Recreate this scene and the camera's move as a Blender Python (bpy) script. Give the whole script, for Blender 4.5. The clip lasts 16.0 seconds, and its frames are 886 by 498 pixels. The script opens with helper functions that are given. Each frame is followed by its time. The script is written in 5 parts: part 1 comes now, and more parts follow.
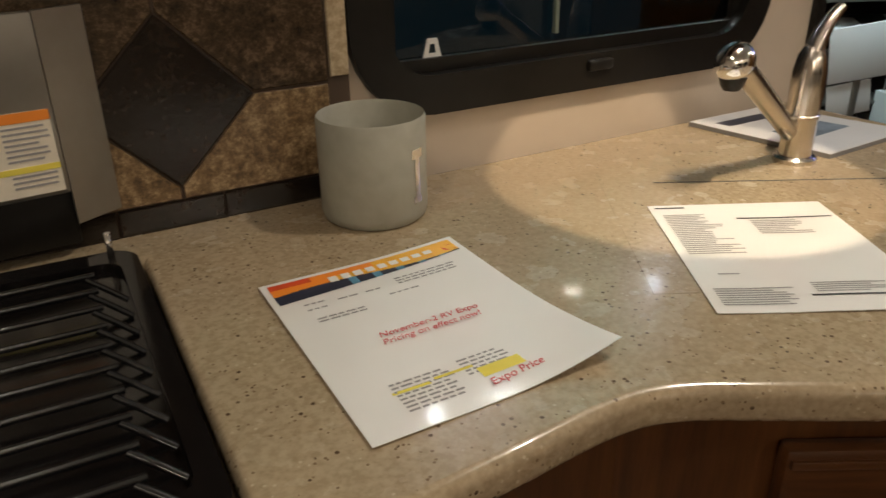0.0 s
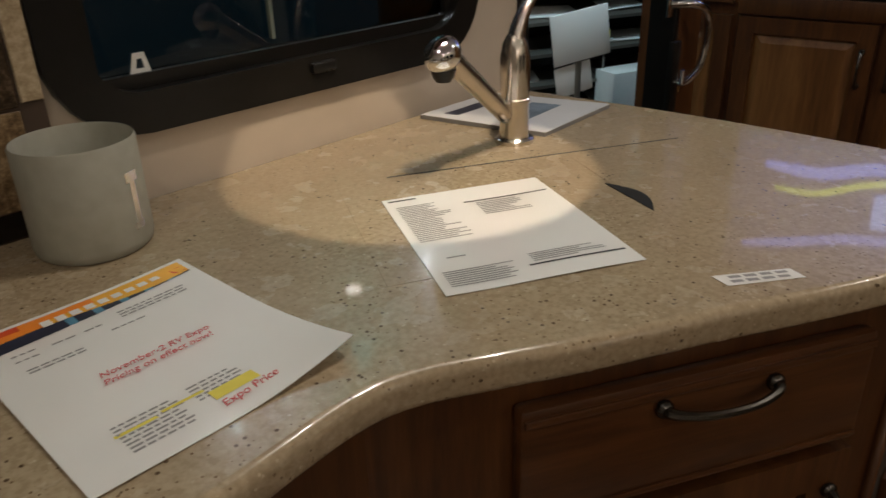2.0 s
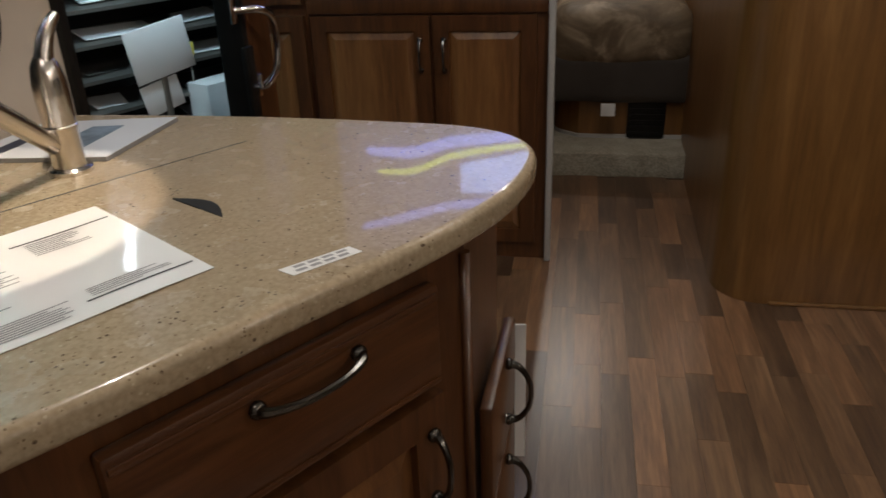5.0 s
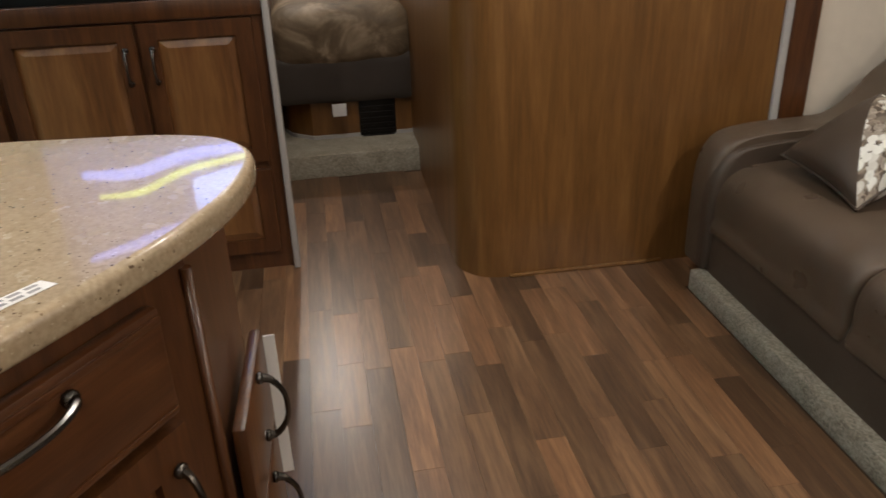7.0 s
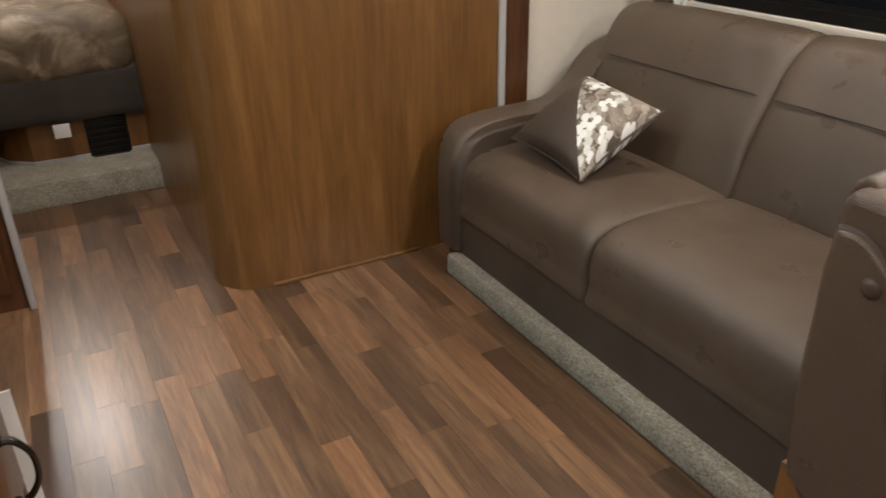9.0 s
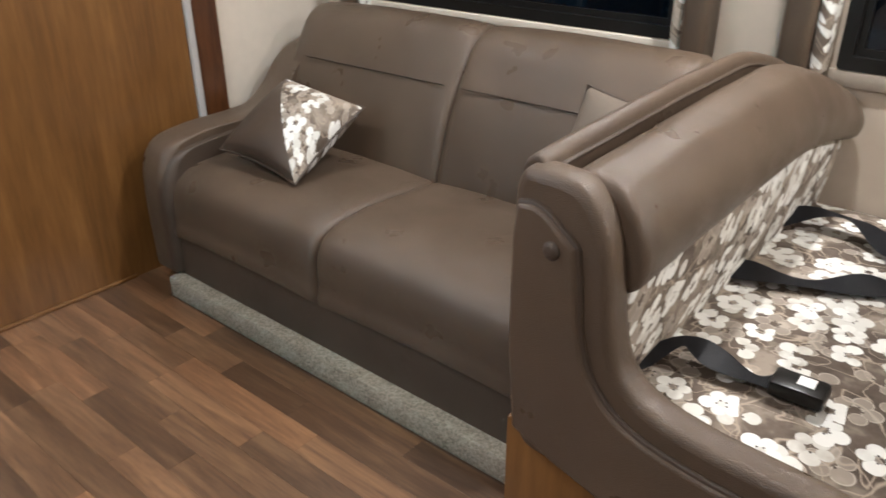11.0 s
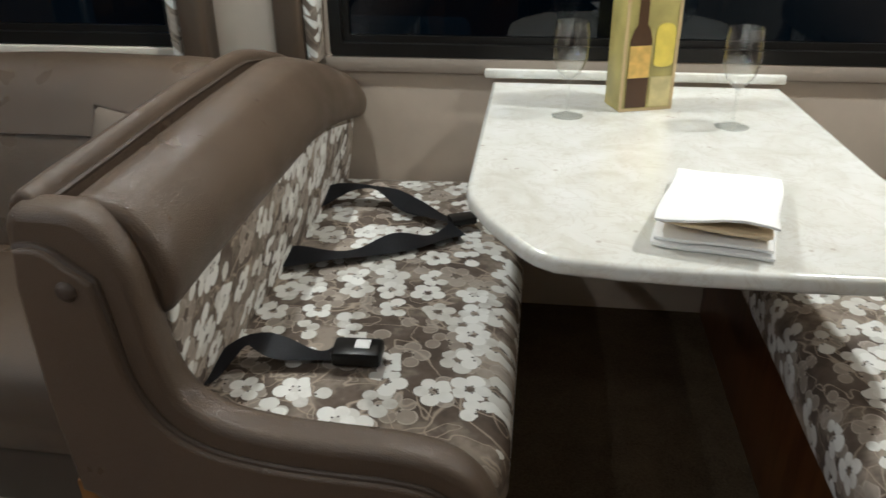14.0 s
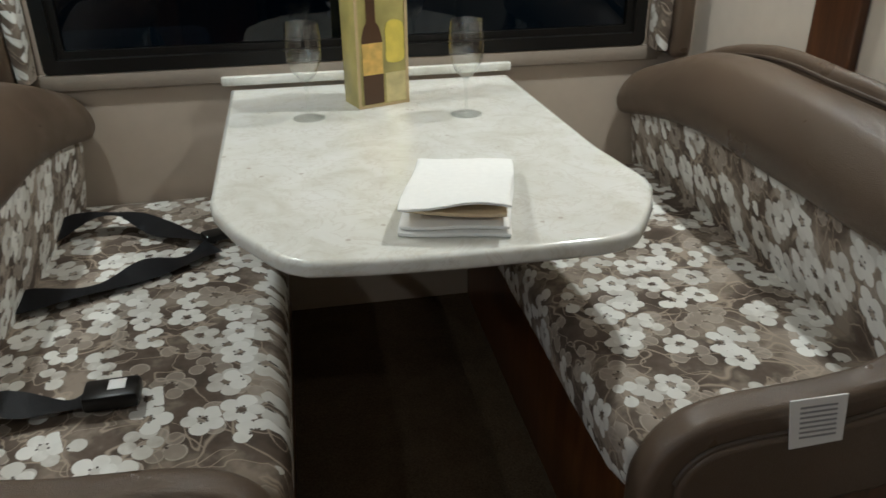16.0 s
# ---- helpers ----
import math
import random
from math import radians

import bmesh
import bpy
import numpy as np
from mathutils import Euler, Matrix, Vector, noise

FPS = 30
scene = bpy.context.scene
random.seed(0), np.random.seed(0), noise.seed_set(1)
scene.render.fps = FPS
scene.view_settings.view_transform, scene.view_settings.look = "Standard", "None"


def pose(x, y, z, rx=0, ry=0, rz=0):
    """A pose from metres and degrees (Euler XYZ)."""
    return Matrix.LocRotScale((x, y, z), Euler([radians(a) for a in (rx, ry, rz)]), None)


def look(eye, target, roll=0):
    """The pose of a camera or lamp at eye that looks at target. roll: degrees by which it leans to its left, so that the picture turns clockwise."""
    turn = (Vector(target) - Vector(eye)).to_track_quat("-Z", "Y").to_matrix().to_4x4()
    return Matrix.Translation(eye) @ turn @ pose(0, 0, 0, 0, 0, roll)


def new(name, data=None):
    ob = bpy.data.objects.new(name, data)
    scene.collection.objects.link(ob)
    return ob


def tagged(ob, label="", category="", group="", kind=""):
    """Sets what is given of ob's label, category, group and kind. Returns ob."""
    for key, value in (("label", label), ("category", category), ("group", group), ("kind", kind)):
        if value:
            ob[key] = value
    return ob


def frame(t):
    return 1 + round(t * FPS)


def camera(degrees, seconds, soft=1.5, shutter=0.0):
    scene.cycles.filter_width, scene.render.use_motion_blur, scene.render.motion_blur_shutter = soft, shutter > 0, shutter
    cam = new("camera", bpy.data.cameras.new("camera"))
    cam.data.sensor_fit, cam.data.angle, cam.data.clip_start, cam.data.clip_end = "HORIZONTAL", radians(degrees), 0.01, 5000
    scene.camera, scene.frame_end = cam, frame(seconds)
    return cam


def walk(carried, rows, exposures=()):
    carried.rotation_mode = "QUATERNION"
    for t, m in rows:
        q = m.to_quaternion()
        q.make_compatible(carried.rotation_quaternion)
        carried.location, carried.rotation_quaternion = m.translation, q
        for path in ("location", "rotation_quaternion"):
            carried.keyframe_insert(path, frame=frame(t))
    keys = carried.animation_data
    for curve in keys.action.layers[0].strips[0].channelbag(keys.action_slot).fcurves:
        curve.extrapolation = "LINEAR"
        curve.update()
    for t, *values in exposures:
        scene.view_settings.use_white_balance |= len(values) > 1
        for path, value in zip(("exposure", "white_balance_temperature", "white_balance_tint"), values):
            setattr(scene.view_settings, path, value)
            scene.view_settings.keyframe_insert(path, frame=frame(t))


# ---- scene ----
cam = camera(59.8, 16.0, shutter=0.4)
PATH = [
    (0.0, pose(0.001, 0.002, 1.264, 64.84, 0.80, -34.43)),
    (0.5, pose(0.011, -0.003, 1.263, 64.86, 0.98, -38.72)),
    (1.0, pose(0.021, -0.013, 1.264, 64.81, 1.14, -43.22)),
    (1.5, pose(0.031, -0.024, 1.264, 64.71, 1.33, -47.81)),
    (2.0, pose(0.045, -0.035, 1.264, 64.63, 1.54, -51.94)),
    (2.5, pose(0.053, -0.044, 1.262, 64.62, 1.48, -56.72)),
    (3.0, pose(0.067, -0.051, 1.259, 64.49, 1.43, -61.58)),
    (3.5, pose(0.074, -0.065, 1.256, 64.59, 1.54, -66.21)),
    (4.0, pose(0.077, -0.082, 1.257, 64.54, 1.77, -70.85)),
    (4.5, pose(0.079, -0.100, 1.258, 64.44, 1.99, -75.40)),
    (7.0, pose(0.107, -0.149, 1.235, 64.06, 1.84, -99.66)),
    (7.5, pose(0.108, -0.157, 1.230, 64.06, 1.64, -104.22)),
    (8.0, pose(0.110, -0.162, 1.227, 63.94, 1.40, -108.67)),
    (10.5, pose(0.085, -0.165, 1.254, 63.31, 0.50, -134.53)),
    (11.0, pose(0.078, -0.177, 1.252, 63.30, 0.28, -139.92)),
    (11.5, pose(0.072, -0.197, 1.243, 63.44, 0.20, -145.78)),
    (12.0, pose(0.060, -0.209, 1.240, 63.57, 0.17, -151.57)),
    (12.5, pose(0.045, -0.223, 1.237, 63.62, 0.30, -157.40)),
    (13.0, pose(0.025, -0.225, 1.240, 63.62, 0.46, -162.77)),
    (13.5, pose(0.009, -0.228, 1.242, 63.57, 0.58, -167.43)),
    (14.0, pose(0.001, -0.225, 1.245, 63.51, 0.43, -172.83)),
    (14.5, pose(-0.012, -0.227, 1.243, 63.54, 0.41, -177.62)),
    (15.0, pose(-0.023, -0.227, 1.245, 63.49, 0.49, -182.09)),
    (15.5, pose(-0.038, -0.230, 1.243, 63.46, 0.64, -186.63)),
    (16.0, pose(-0.046, -0.230, 1.243, 63.47, 0.58, -190.80)),
]
EXPOSURES = [(0.0, -0.05, 6750, 10), (2.0, -0.48, 6400, 10), (3.5, -0.58, 6200, 10), (4.5, -0.32, 6000, 10), (7.0, 0.66, 6050, 10), (8.0, 0.85, 6050, 10), (10.5, 1.4, 5550, 10), (11.0, 1.38, 5550, 10), (12.5, 0.95, 5400, 8), (14.5, 0.28, 5380, 3), (16.0, -0.02, 5380, 2)]
walk(cam, PATH, EXPOSURES)

# ---- light ----
world = bpy.data.worlds.new("world")
scene.world = world
world.use_nodes = True
world.node_tree.nodes["Background"].inputs[0].default_value = (0.55, 0.75, 1.0, 1)
world.node_tree.nodes["Background"].inputs[1].default_value = 0.06

LAMPS = [(0.95, 0.33, 6.0), (-0.25, 0.15, 3.0), (1.75, -0.45, 5.0), (-0.98, -1.85, 14.5), (0.55, -1.87, 9.5), (1.75, -1.65, 3.0), (2.85, -0.28, 4.5), (4.6, -0.05, 9)]
CEILING = 2.05


def lamp(name, kind, m, power, color, size):
    data = bpy.data.lights.new(name, kind)
    data.energy, data.color = power, color
    if kind == "AREA":
        data.shape, data.size = "DISK", size
    else:
        data.shadow_soft_size = size
    ob = new(name, data)
    ob.matrix_world = m
    return ob


WARM = (1.0, 0.91, 0.78)
for lx, ly, power in LAMPS:
    lamp("ceiling_lamp", "AREA", pose(lx, ly, CEILING - 0.032), power, WARM, 0.07)
spot = lamp("cabinet_spot", "SPOT", look((0.735, 0.26, CEILING - 0.02), (0.807, 0.62, 0.91)), 44, (1.0, 0.80, 0.56), 0.010)
spot.data.spot_size, spot.data.spot_blend = radians(24.4), 0.07
# added cool fill lamp outside the entry door, brightening the rack and sign
lamp("showroom_fill", "AREA", look((2.6, 1.15, 1.5), (2.85, 1.75, 0.7)), 7, (0.58, 0.86, 1.0), 0.4)
# added high fill lamp outside the open entry door, brightening the hall floor
lamp("showroom_fill", "AREA", look((1.55, 1.25, 2.6), (2.0, -0.25, 0.0)), 18, (0.93, 0.98, 1.0), 0.5)

# ---- materials ----


class Mat:
    def __init__(self, name, rough=0.5, metal=0.0, coat=0.0, spec=0.5):
        self.m = bpy.data.materials.new(name)
        self.m.use_nodes = True
        self.t = self.m.node_tree
        self.b = self.t.nodes["Principled BSDF"]
        self.b.inputs["Roughness"].default_value = rough
        self.b.inputs["Metallic"].default_value = metal
        self.b.inputs["Coat Weight"].default_value = coat
        self.b.inputs["Coat Roughness"].default_value = 0.08
        self.b.inputs["Specular IOR Level"].default_value = spec
        self.c = self.node("ShaderNodeTexCoord")

    def node(self, kind, **values):
        n = self.t.nodes.new(kind)
        for k, v in values.items():
            if k in n.inputs:
                n.inputs[k].default_value = v
        return n

    def link(self, a, b):
        self.t.links.new(a, b)

    def coords(self, scale=(1, 1, 1), shift=None, turn=(0, 0, 0), source="Object"):
        n = self.node("ShaderNodeMapping")
        n.inputs["Scale"].default_value = scale
        n.inputs["Rotation"].default_value = turn
        self.link(self.c.outputs[source], n.inputs["Vector"])
        if shift:
            self.link(shift, n.inputs["Location"])
        return n.outputs[0]

    def noise(self, vec, scale, detail=4, rough=0.5, distortion=0.0):
        n = self.node("ShaderNodeTexNoise", Scale=scale, Detail=detail, Roughness=rough, Distortion=distortion)
        self.link(vec, n.inputs["Vector"])
        return n.outputs["Fac"]

    def cells(self, vec, scale, feature="F1", randomness=1.0):
        n = self.node("ShaderNodeTexVoronoi", Scale=scale, Randomness=randomness)
        n.feature = feature
        self.link(vec, n.inputs["Vector"])
        return n

    def ramp(self, fac, stops, constant=False):
        n = self.node("ShaderNodeValToRGB")
        if constant:
            n.color_ramp.interpolation = "CONSTANT"
        e = n.color_ramp.elements
        while len(e) < len(stops):
            e.new(0.5)
        for el, (p, c) in zip(e, stops):
            el.position = p
            el.color = (*c, 1) if not isinstance(c, (int, float)) else (c, c, c, 1)
        self.link(fac, n.inputs[0])
        return n.outputs[0]

    def mix(self, fac, a, b, blend="MIX"):
        n = self.node("ShaderNodeMix")
        n.data_type, n.blend_type = "RGBA", blend
        for sock, v in ((n.inputs[0], fac), (n.inputs[6], a), (n.inputs[7], b)):
            if isinstance(v, (int, float)):
                sock.default_value = v
            elif isinstance(v, tuple):
                sock.default_value = (*v, 1)
            else:
                self.link(v, sock)
        return n.outputs[2]

    def color(self, v):
        if isinstance(v, tuple):
            self.b.inputs["Base Color"].default_value = (*v, 1)
        else:
            self.link(v, self.b.inputs["Base Color"])
        return self

    def rough(self, v):
        self.link(v, self.b.inputs["Roughness"])
        return self

    def bump(self, fac, strength=0.2, distance=0.002):
        n = self.node("ShaderNodeBump", Strength=strength, Distance=distance)
        self.link(fac, n.inputs["Height"])
        self.link(n.outputs[0], self.b.inputs["Normal"])
        return self

    def random(self):
        return self.node("ShaderNodeObjectInfo").outputs["Random"]


def wood(name, dark, mid, light, axis="z", rough=0.35, scale=1.0, coat=0.15, vary=False, satin=0.08):
    m = Mat(name, rough, coat=coat)
    m.b.inputs["Coat Roughness"].default_value = satin
    stretch = {"x": (1.2, 14, 14), "y": (14, 1.2, 14), "z": (14, 14, 1.2)}[axis]
    shift = None
    if vary:
        n = m.node("ShaderNodeVectorMath")
        n.operation = "SCALE"
        n.inputs[0].default_value = (7.0, 3.0, 5.0)
        m.link(m.random(), n.inputs["Scale"])
        shift = n.outputs[0]
    v = m.coords(tuple(a * scale for a in stretch), shift)
    grain = m.noise(v, 2.2, 6, 0.62, 0.7)
    fine = m.noise(v, 11, 3, 0.7)
    col = m.ramp(grain, [(0.28, dark), (0.5, mid), (0.72, light)])
    col = m.mix(0.22, col, m.ramp(fine, [(0.35, dark), (0.65, light)]))
    if vary:
        col = m.mix(1.0, col, m.ramp(m.random(), [(0.0, (0.50, 0.50, 0.51)), (0.5, (1, 1, 1)), (1.0, (1.6, 1.48, 1.38))]), "MULTIPLY")
    m.color(col)
    m.bump(fine, 0.08, 0.001)
    return m.m


CHERRY = wood("cherry_wood", (0.034, 0.0112, 0.0038), (0.074, 0.0265, 0.0076), (0.135, 0.052, 0.016))
CHERRY_PANEL = wood("cherry_panel", (0.080, 0.030, 0.010), (0.16, 0.066, 0.020), (0.26, 0.122, 0.039), scale=0.6)
CHERRY_X = wood("cherry_wood_flat", (0.033, 0.0108, 0.0037), (0.074, 0.026, 0.0075), (0.132, 0.050, 0.0155), axis="x")
OAK = wood("oak_panel", (0.100, 0.043, 0.0105), (0.160, 0.072, 0.018), (0.235, 0.113, 0.032), scale=0.55)
PLANK = wood("floor_plank", (0.056, 0.027, 0.013), (0.128, 0.065, 0.031), (0.26, 0.147, 0.072), axis="x", rough=0.32, scale=0.8, coat=0.36, vary=True, satin=0.30)


def plain(name, col, rough=0.5, metal=0.0, grain=0.06, scale=60, bump=0.05, coat=0.0, spec=0.5):
    m = Mat(name, rough, metal, coat, spec)
    v = m.coords()
    n = m.noise(v, scale, 4)
    big = m.noise(v, 3.0, 3)
    lo, hi = (tuple(c * (1 - grain) for c in col), tuple(min(1.0, c * (1 + grain)) for c in col))
    m.color(m.mix(0.35, m.ramp(n, [(0.3, lo), (0.7, hi)]), m.ramp(big, [(0.3, lo), (0.7, hi)])))
    if bump:
        m.bump(n, bump, 0.001)
    return m.m


def solid_surface():
    m = Mat("solid_surface", 0.16, coat=0.55, spec=0.24)
    v = m.coords()
    base = m.ramp(m.noise(v, 7, 5), [(0.3, (0.34, 0.26, 0.165)), (0.7, (0.42, 0.33, 0.215))])
    base = m.mix(0.5, base, m.ramp(m.noise(v, 160, 2), [(0.35, (0.28, 0.21, 0.13)), (0.65, (0.46, 0.365, 0.25))]))
    for scale, size, col in ((85, 0.13, (0.10, 0.065, 0.038)), (150, 0.17, (0.19, 0.13, 0.075)), (120, 0.15, (0.50, 0.41, 0.29))):
        c = m.cells(v, scale)
        near = m.ramp(c.outputs["Distance"], [(size, 1.0), (size + 0.05, 0.0)])
        some = m.ramp(m.noise(v, scale * 0.35, 1), [(0.52, 0.0), (0.56, 1.0)])
        base = m.mix(m.mix(1.0, near, some, "MULTIPLY"), base, col)
    m.color(base)
    m.rough(m.ramp(m.noise(v, 25, 4), [(0.3, 0.20), (0.7, 0.30)]))
    m.b.inputs["Coat Roughness"].default_value = 0.035
    return m.m


COUNTER = solid_surface()


def floral():
    m = Mat("floral_fabric", 0.85, spec=0.25)
    v0 = m.coords()

    def calc(op, *values):
        n = m.node("ShaderNodeMath")
        n.operation = op
        for sock, v in zip(n.inputs, values):
            if isinstance(v, (int, float)):
                sock.default_value = v
            else:
                m.link(v, sock)
        return n.outputs[0]

    def split(v):
        n = m.node("ShaderNodeSeparateXYZ")
        m.link(v, n.inputs[0])
        return n.outputs

    def joined(x, y):
        n = m.node("ShaderNodeCombineXYZ")
        m.link(x, n.inputs[0])
        m.link(y, n.inputs[1])
        return n.outputs[0]
    p = split(v0)
    flat = joined(calc("SUBTRACT", p[0], p[2]), calc("MULTIPLY_ADD", p[2], 0.45, p[1]))
    col = m.ramp(m.noise(v0, 9, 4, 0.6), [(0.36, (0.080, 0.060, 0.045)), (0.5, (0.135, 0.104, 0.080)), (0.62, (0.29, 0.24, 0.19))])
    # thin curling stems
    for scale, lo in ((8.5, 0.497), (6.0, 0.45), (10.0, 0.54)):
        wave = m.noise(flat, scale, 2, 0.5, 0.6)
        stem = m.ramp(wave, [(lo - 0.008, 0.0), (lo, 1.0), (lo + 0.004, 1.0), (lo + 0.012, 0.0)])
        col = m.mix(stem, col, (0.38, 0.31, 0.24))
    # blossoms of five round petals with dark dots at their hearts; the tan ones lie below, partly outlined
    for scale, seed, tone_lo, tone_hi, gate, hollow in ((11.6, 2.3, (0.30, 0.245, 0.195), (0.46, 0.40, 0.335), 0.30, 0.55), (12.6, 7.1, (0.40, 0.365, 0.315), (0.66, 0.64, 0.59), 0.40, 1.0), (13.6, 4.6, (0.52, 0.50, 0.45), (0.80, 0.785, 0.74), 0.42, 1.0)):
        mp = m.node("ShaderNodeMapping")
        mp.inputs["Location"].default_value = (seed, seed * 1.7, 0)
        mp.inputs["Rotation"].default_value = (0, 0, seed)
        m.link(flat, mp.inputs["Vector"])
        c = m.cells(mp.outputs[0], scale, randomness=0.45)
        c.voronoi_dimensions = "2D"
        sub = m.node("ShaderNodeVectorMath")
        sub.operation = "SUBTRACT"
        m.link(mp.outputs[0], sub.inputs[0])
        m.link(c.outputs["Position"], sub.inputs[1])
        q = split(sub.outputs[0])
        x, y = calc("MULTIPLY", q[0], scale), calc("MULTIPLY", q[1], scale)
        chance = split(c.outputs["Color"])
        r = calc("SQRT", calc("ADD", calc("MULTIPLY", x, x), calc("MULTIPLY", y, y)))
        turn = calc("ADD", calc("MULTIPLY_ADD", calc("ARCTAN2", y, x), 5 / (2 * math.pi), 5.0), calc("MULTIPLY", chance[0], 5.0))
        off = calc("MULTIPLY", calc("SUBTRACT", calc("FRACT", turn), 0.5), 2 * math.pi / 5)
        white = m.node("ShaderNodeTexWhiteNoise")
        white.noise_dimensions = "2D"
        which = calc("FLOORED_MODULO", calc("FLOOR", turn), 5.0)
        m.link(joined(calc("MULTIPLY_ADD", chance[1], 50.0, which), chance[2]), white.inputs["Vector"])
        own = white.outputs["Value"]
        along, across = calc("MULTIPLY", r, calc("COSINE", off)), calc("MULTIPLY", r, calc("SINE", off))

        def disc(at, size, stops):
            d = calc("SUBTRACT", along, at)
            d = calc("SQRT", calc("ADD", calc("MULTIPLY", d, d), calc("MULTIPLY", across, across)))
            return m.ramp(calc("DIVIDE", d, size), stops)
        size = calc("MULTIPLY_ADD", own, 0.075, 0.145)
        petal = disc(calc("MULTIPLY_ADD", own, 0.06, 0.235), size, [(0.0, hollow), (0.80, hollow), (0.84, 1.0), (0.92, 1.0), (1.0, 0.0)])
        shown = calc("MULTIPLY", calc("GREATER_THAN", own, 0.14), calc("GREATER_THAN", chance[1], gate))
        tone = m.mix(own, m.ramp(m.noise(mp.outputs[0], 40, 3), [(0.3, tone_lo), (0.7, tone_hi)]), tone_hi)
        col = m.mix(calc("MULTIPLY", petal, shown), col, tone)
        dots = disc(0.115, 0.036, [(0.6, 1.0), (1.0, 0.0)])
        col = m.mix(calc("MULTIPLY", dots, calc("MULTIPLY", shown, calc("GREATER_THAN", own, 0.45))), col, (0.07, 0.052, 0.04))
    m.color(col)
    m.bump(m.noise(v0, 420, 2), 0.25, 0.001)
    return m.m


FLORAL = floral()


def leather(name, col, rough=0.36):
    m = Mat(name, rough, spec=0.45)
    v = m.coords()
    grain = m.cells(v, 320, "DISTANCE_TO_EDGE").outputs["Distance"]
    big = m.noise(v, 4, 4)
    lo, hi = tuple(c * 0.84 for c in col), tuple(c * 1.16 for c in col)
    m.color(m.ramp(big, [(0.3, lo), (0.7, hi)]))
    m.rough(m.ramp(m.noise(v, 9, 4), [(0.3, rough - 0.07), (0.7, rough + 0.1)]))
    m.bump(m.mix(0.2, m.ramp(grain, [(0.0, 0.0), (0.3, 1.0)]), m.noise(v, 13, 4, 0.6, 0.8)), 0.26, 0.003)
    return m.m


LEATHER = leather("brown_leather", (0.098, 0.068, 0.0455), 0.33)
LEATHER_DARK = leather("brown_leather_trim", (0.066, 0.046, 0.032), 0.42)


def carpet(name, a, b, scale=260):
    m = Mat(name, 0.95, spec=0.1)
    v = m.coords()
    n = m.noise(v, scale, 3, 0.7)
    m.color(m.mix(0.3, m.ramp(n, [(0.35, a), (0.65, b)]), m.ramp(m.noise(v, 14, 3), [(0.3, a), (0.7, b)])))
    m.bump(n, 0.9, 0.004)
    return m.m


CARPET = carpet("speckled_carpet", (0.17, 0.15, 0.11), (0.50, 0.45, 0.36), 150)
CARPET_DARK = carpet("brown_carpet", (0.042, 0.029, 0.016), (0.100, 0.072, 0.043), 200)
WALL = plain("wallpaper", (0.50, 0.42, 0.335), 0.7, grain=0.04, scale=25, bump=0.06)
WALL_LIGHT = plain("light_wallpaper", (0.62, 0.55, 0.46), 0.7, grain=0.04, scale=25, bump=0.06)
CEIL = plain("ceiling_vinyl", (0.72, 0.68, 0.6), 0.6, grain=0.03)
BLACK = plain("black_plastic", (0.009, 0.008, 0.007), 0.34, grain=0.2, bump=0.02, spec=0.28)
ENAMEL = plain("black_enamel", (0.006, 0.005, 0.005), 0.12, grain=0.2, bump=0.0, spec=0.32)
IRON = plain("black_iron", (0.008, 0.008, 0.009), 0.22, grain=0.3, scale=200, bump=0.1)
CHROME = plain("brushed_nickel", (0.62, 0.58, 0.53), 0.2, 1.0, grain=0.06, scale=150, bump=0.03)
POLISHED = plain("polished_chrome", (0.8, 0.8, 0.8), 0.08, 1.0, grain=0.02, bump=0.0)
STEEL = plain("grey_steel", (0.29, 0.268, 0.235), 0.33, 0.8, grain=0.06, bump=0.03)
HANDLE = plain("dark_nickel", (0.11, 0.10, 0.09), 0.26, 1.0, grain=0.15, bump=0.02)
PAPER = plain("white_paper", (0.80, 0.78, 0.76), 0.55, grain=0.015, scale=12, bump=0.02)
SLEEVE = plain("paper_in_clear_sleeve", (0.80, 0.78, 0.76), 0.40, grain=0.02, scale=12, bump=0.12, coat=0.22)
INK = plain("grey_ink", (0.30, 0.29, 0.29), 0.7, bump=0)
INK_DARK = plain("black_ink", (0.03, 0.03, 0.035), 0.6, bump=0)
RED_INK = plain("red_ink", (0.62, 0.10, 0.11), 0.6, bump=0)
YELLOW_INK = plain("yellow_marker", (0.80, 0.68, 0.10), 0.6, bump=0)
ORANGE = plain("orange_print", (0.86, 0.26, 0.03), 0.5, grain=0.12, scale=20, bump=0)
RED_PRINT = plain("red_print", (0.68, 0.075, 0.02), 0.5, grain=0.12, bump=0)
GOLD_PRINT = plain("gold_print", (0.88, 0.45, 0.05), 0.5, grain=0.15, bump=0)
NAVY = plain("navy_print", (0.025, 0.03, 0.055), 0.5, grain=0.3, scale=40, bump=0)
BLUE_PRINT = plain("blue_print", (0.10, 0.28, 0.42), 0.4, grain=0.3, scale=30, bump=0)
WHITE = plain("white_plastic", (0.75, 0.75, 0.73), 0.4, grain=0.02, bump=0.02)
BELT = plain("black_webbing", (0.014, 0.014, 0.017), 0.55, grain=0.3, scale=300, bump=0.4)
CLOTH = plain("white_napkin", (0.88, 0.87, 0.84), 0.9, grain=0.03, scale=90, bump=0.25)
CREAM = plain("cream_paper", (0.66, 0.52, 0.33), 0.8, grain=0.06, bump=0.05)
HOLE_SHADE = plain("hole_shade", (0.004, 0.004, 0.004), 0.8, bump=0)
TRIM_GREY = plain("grey_trim", (0.42, 0.40, 0.38), 0.4, grain=0.04)


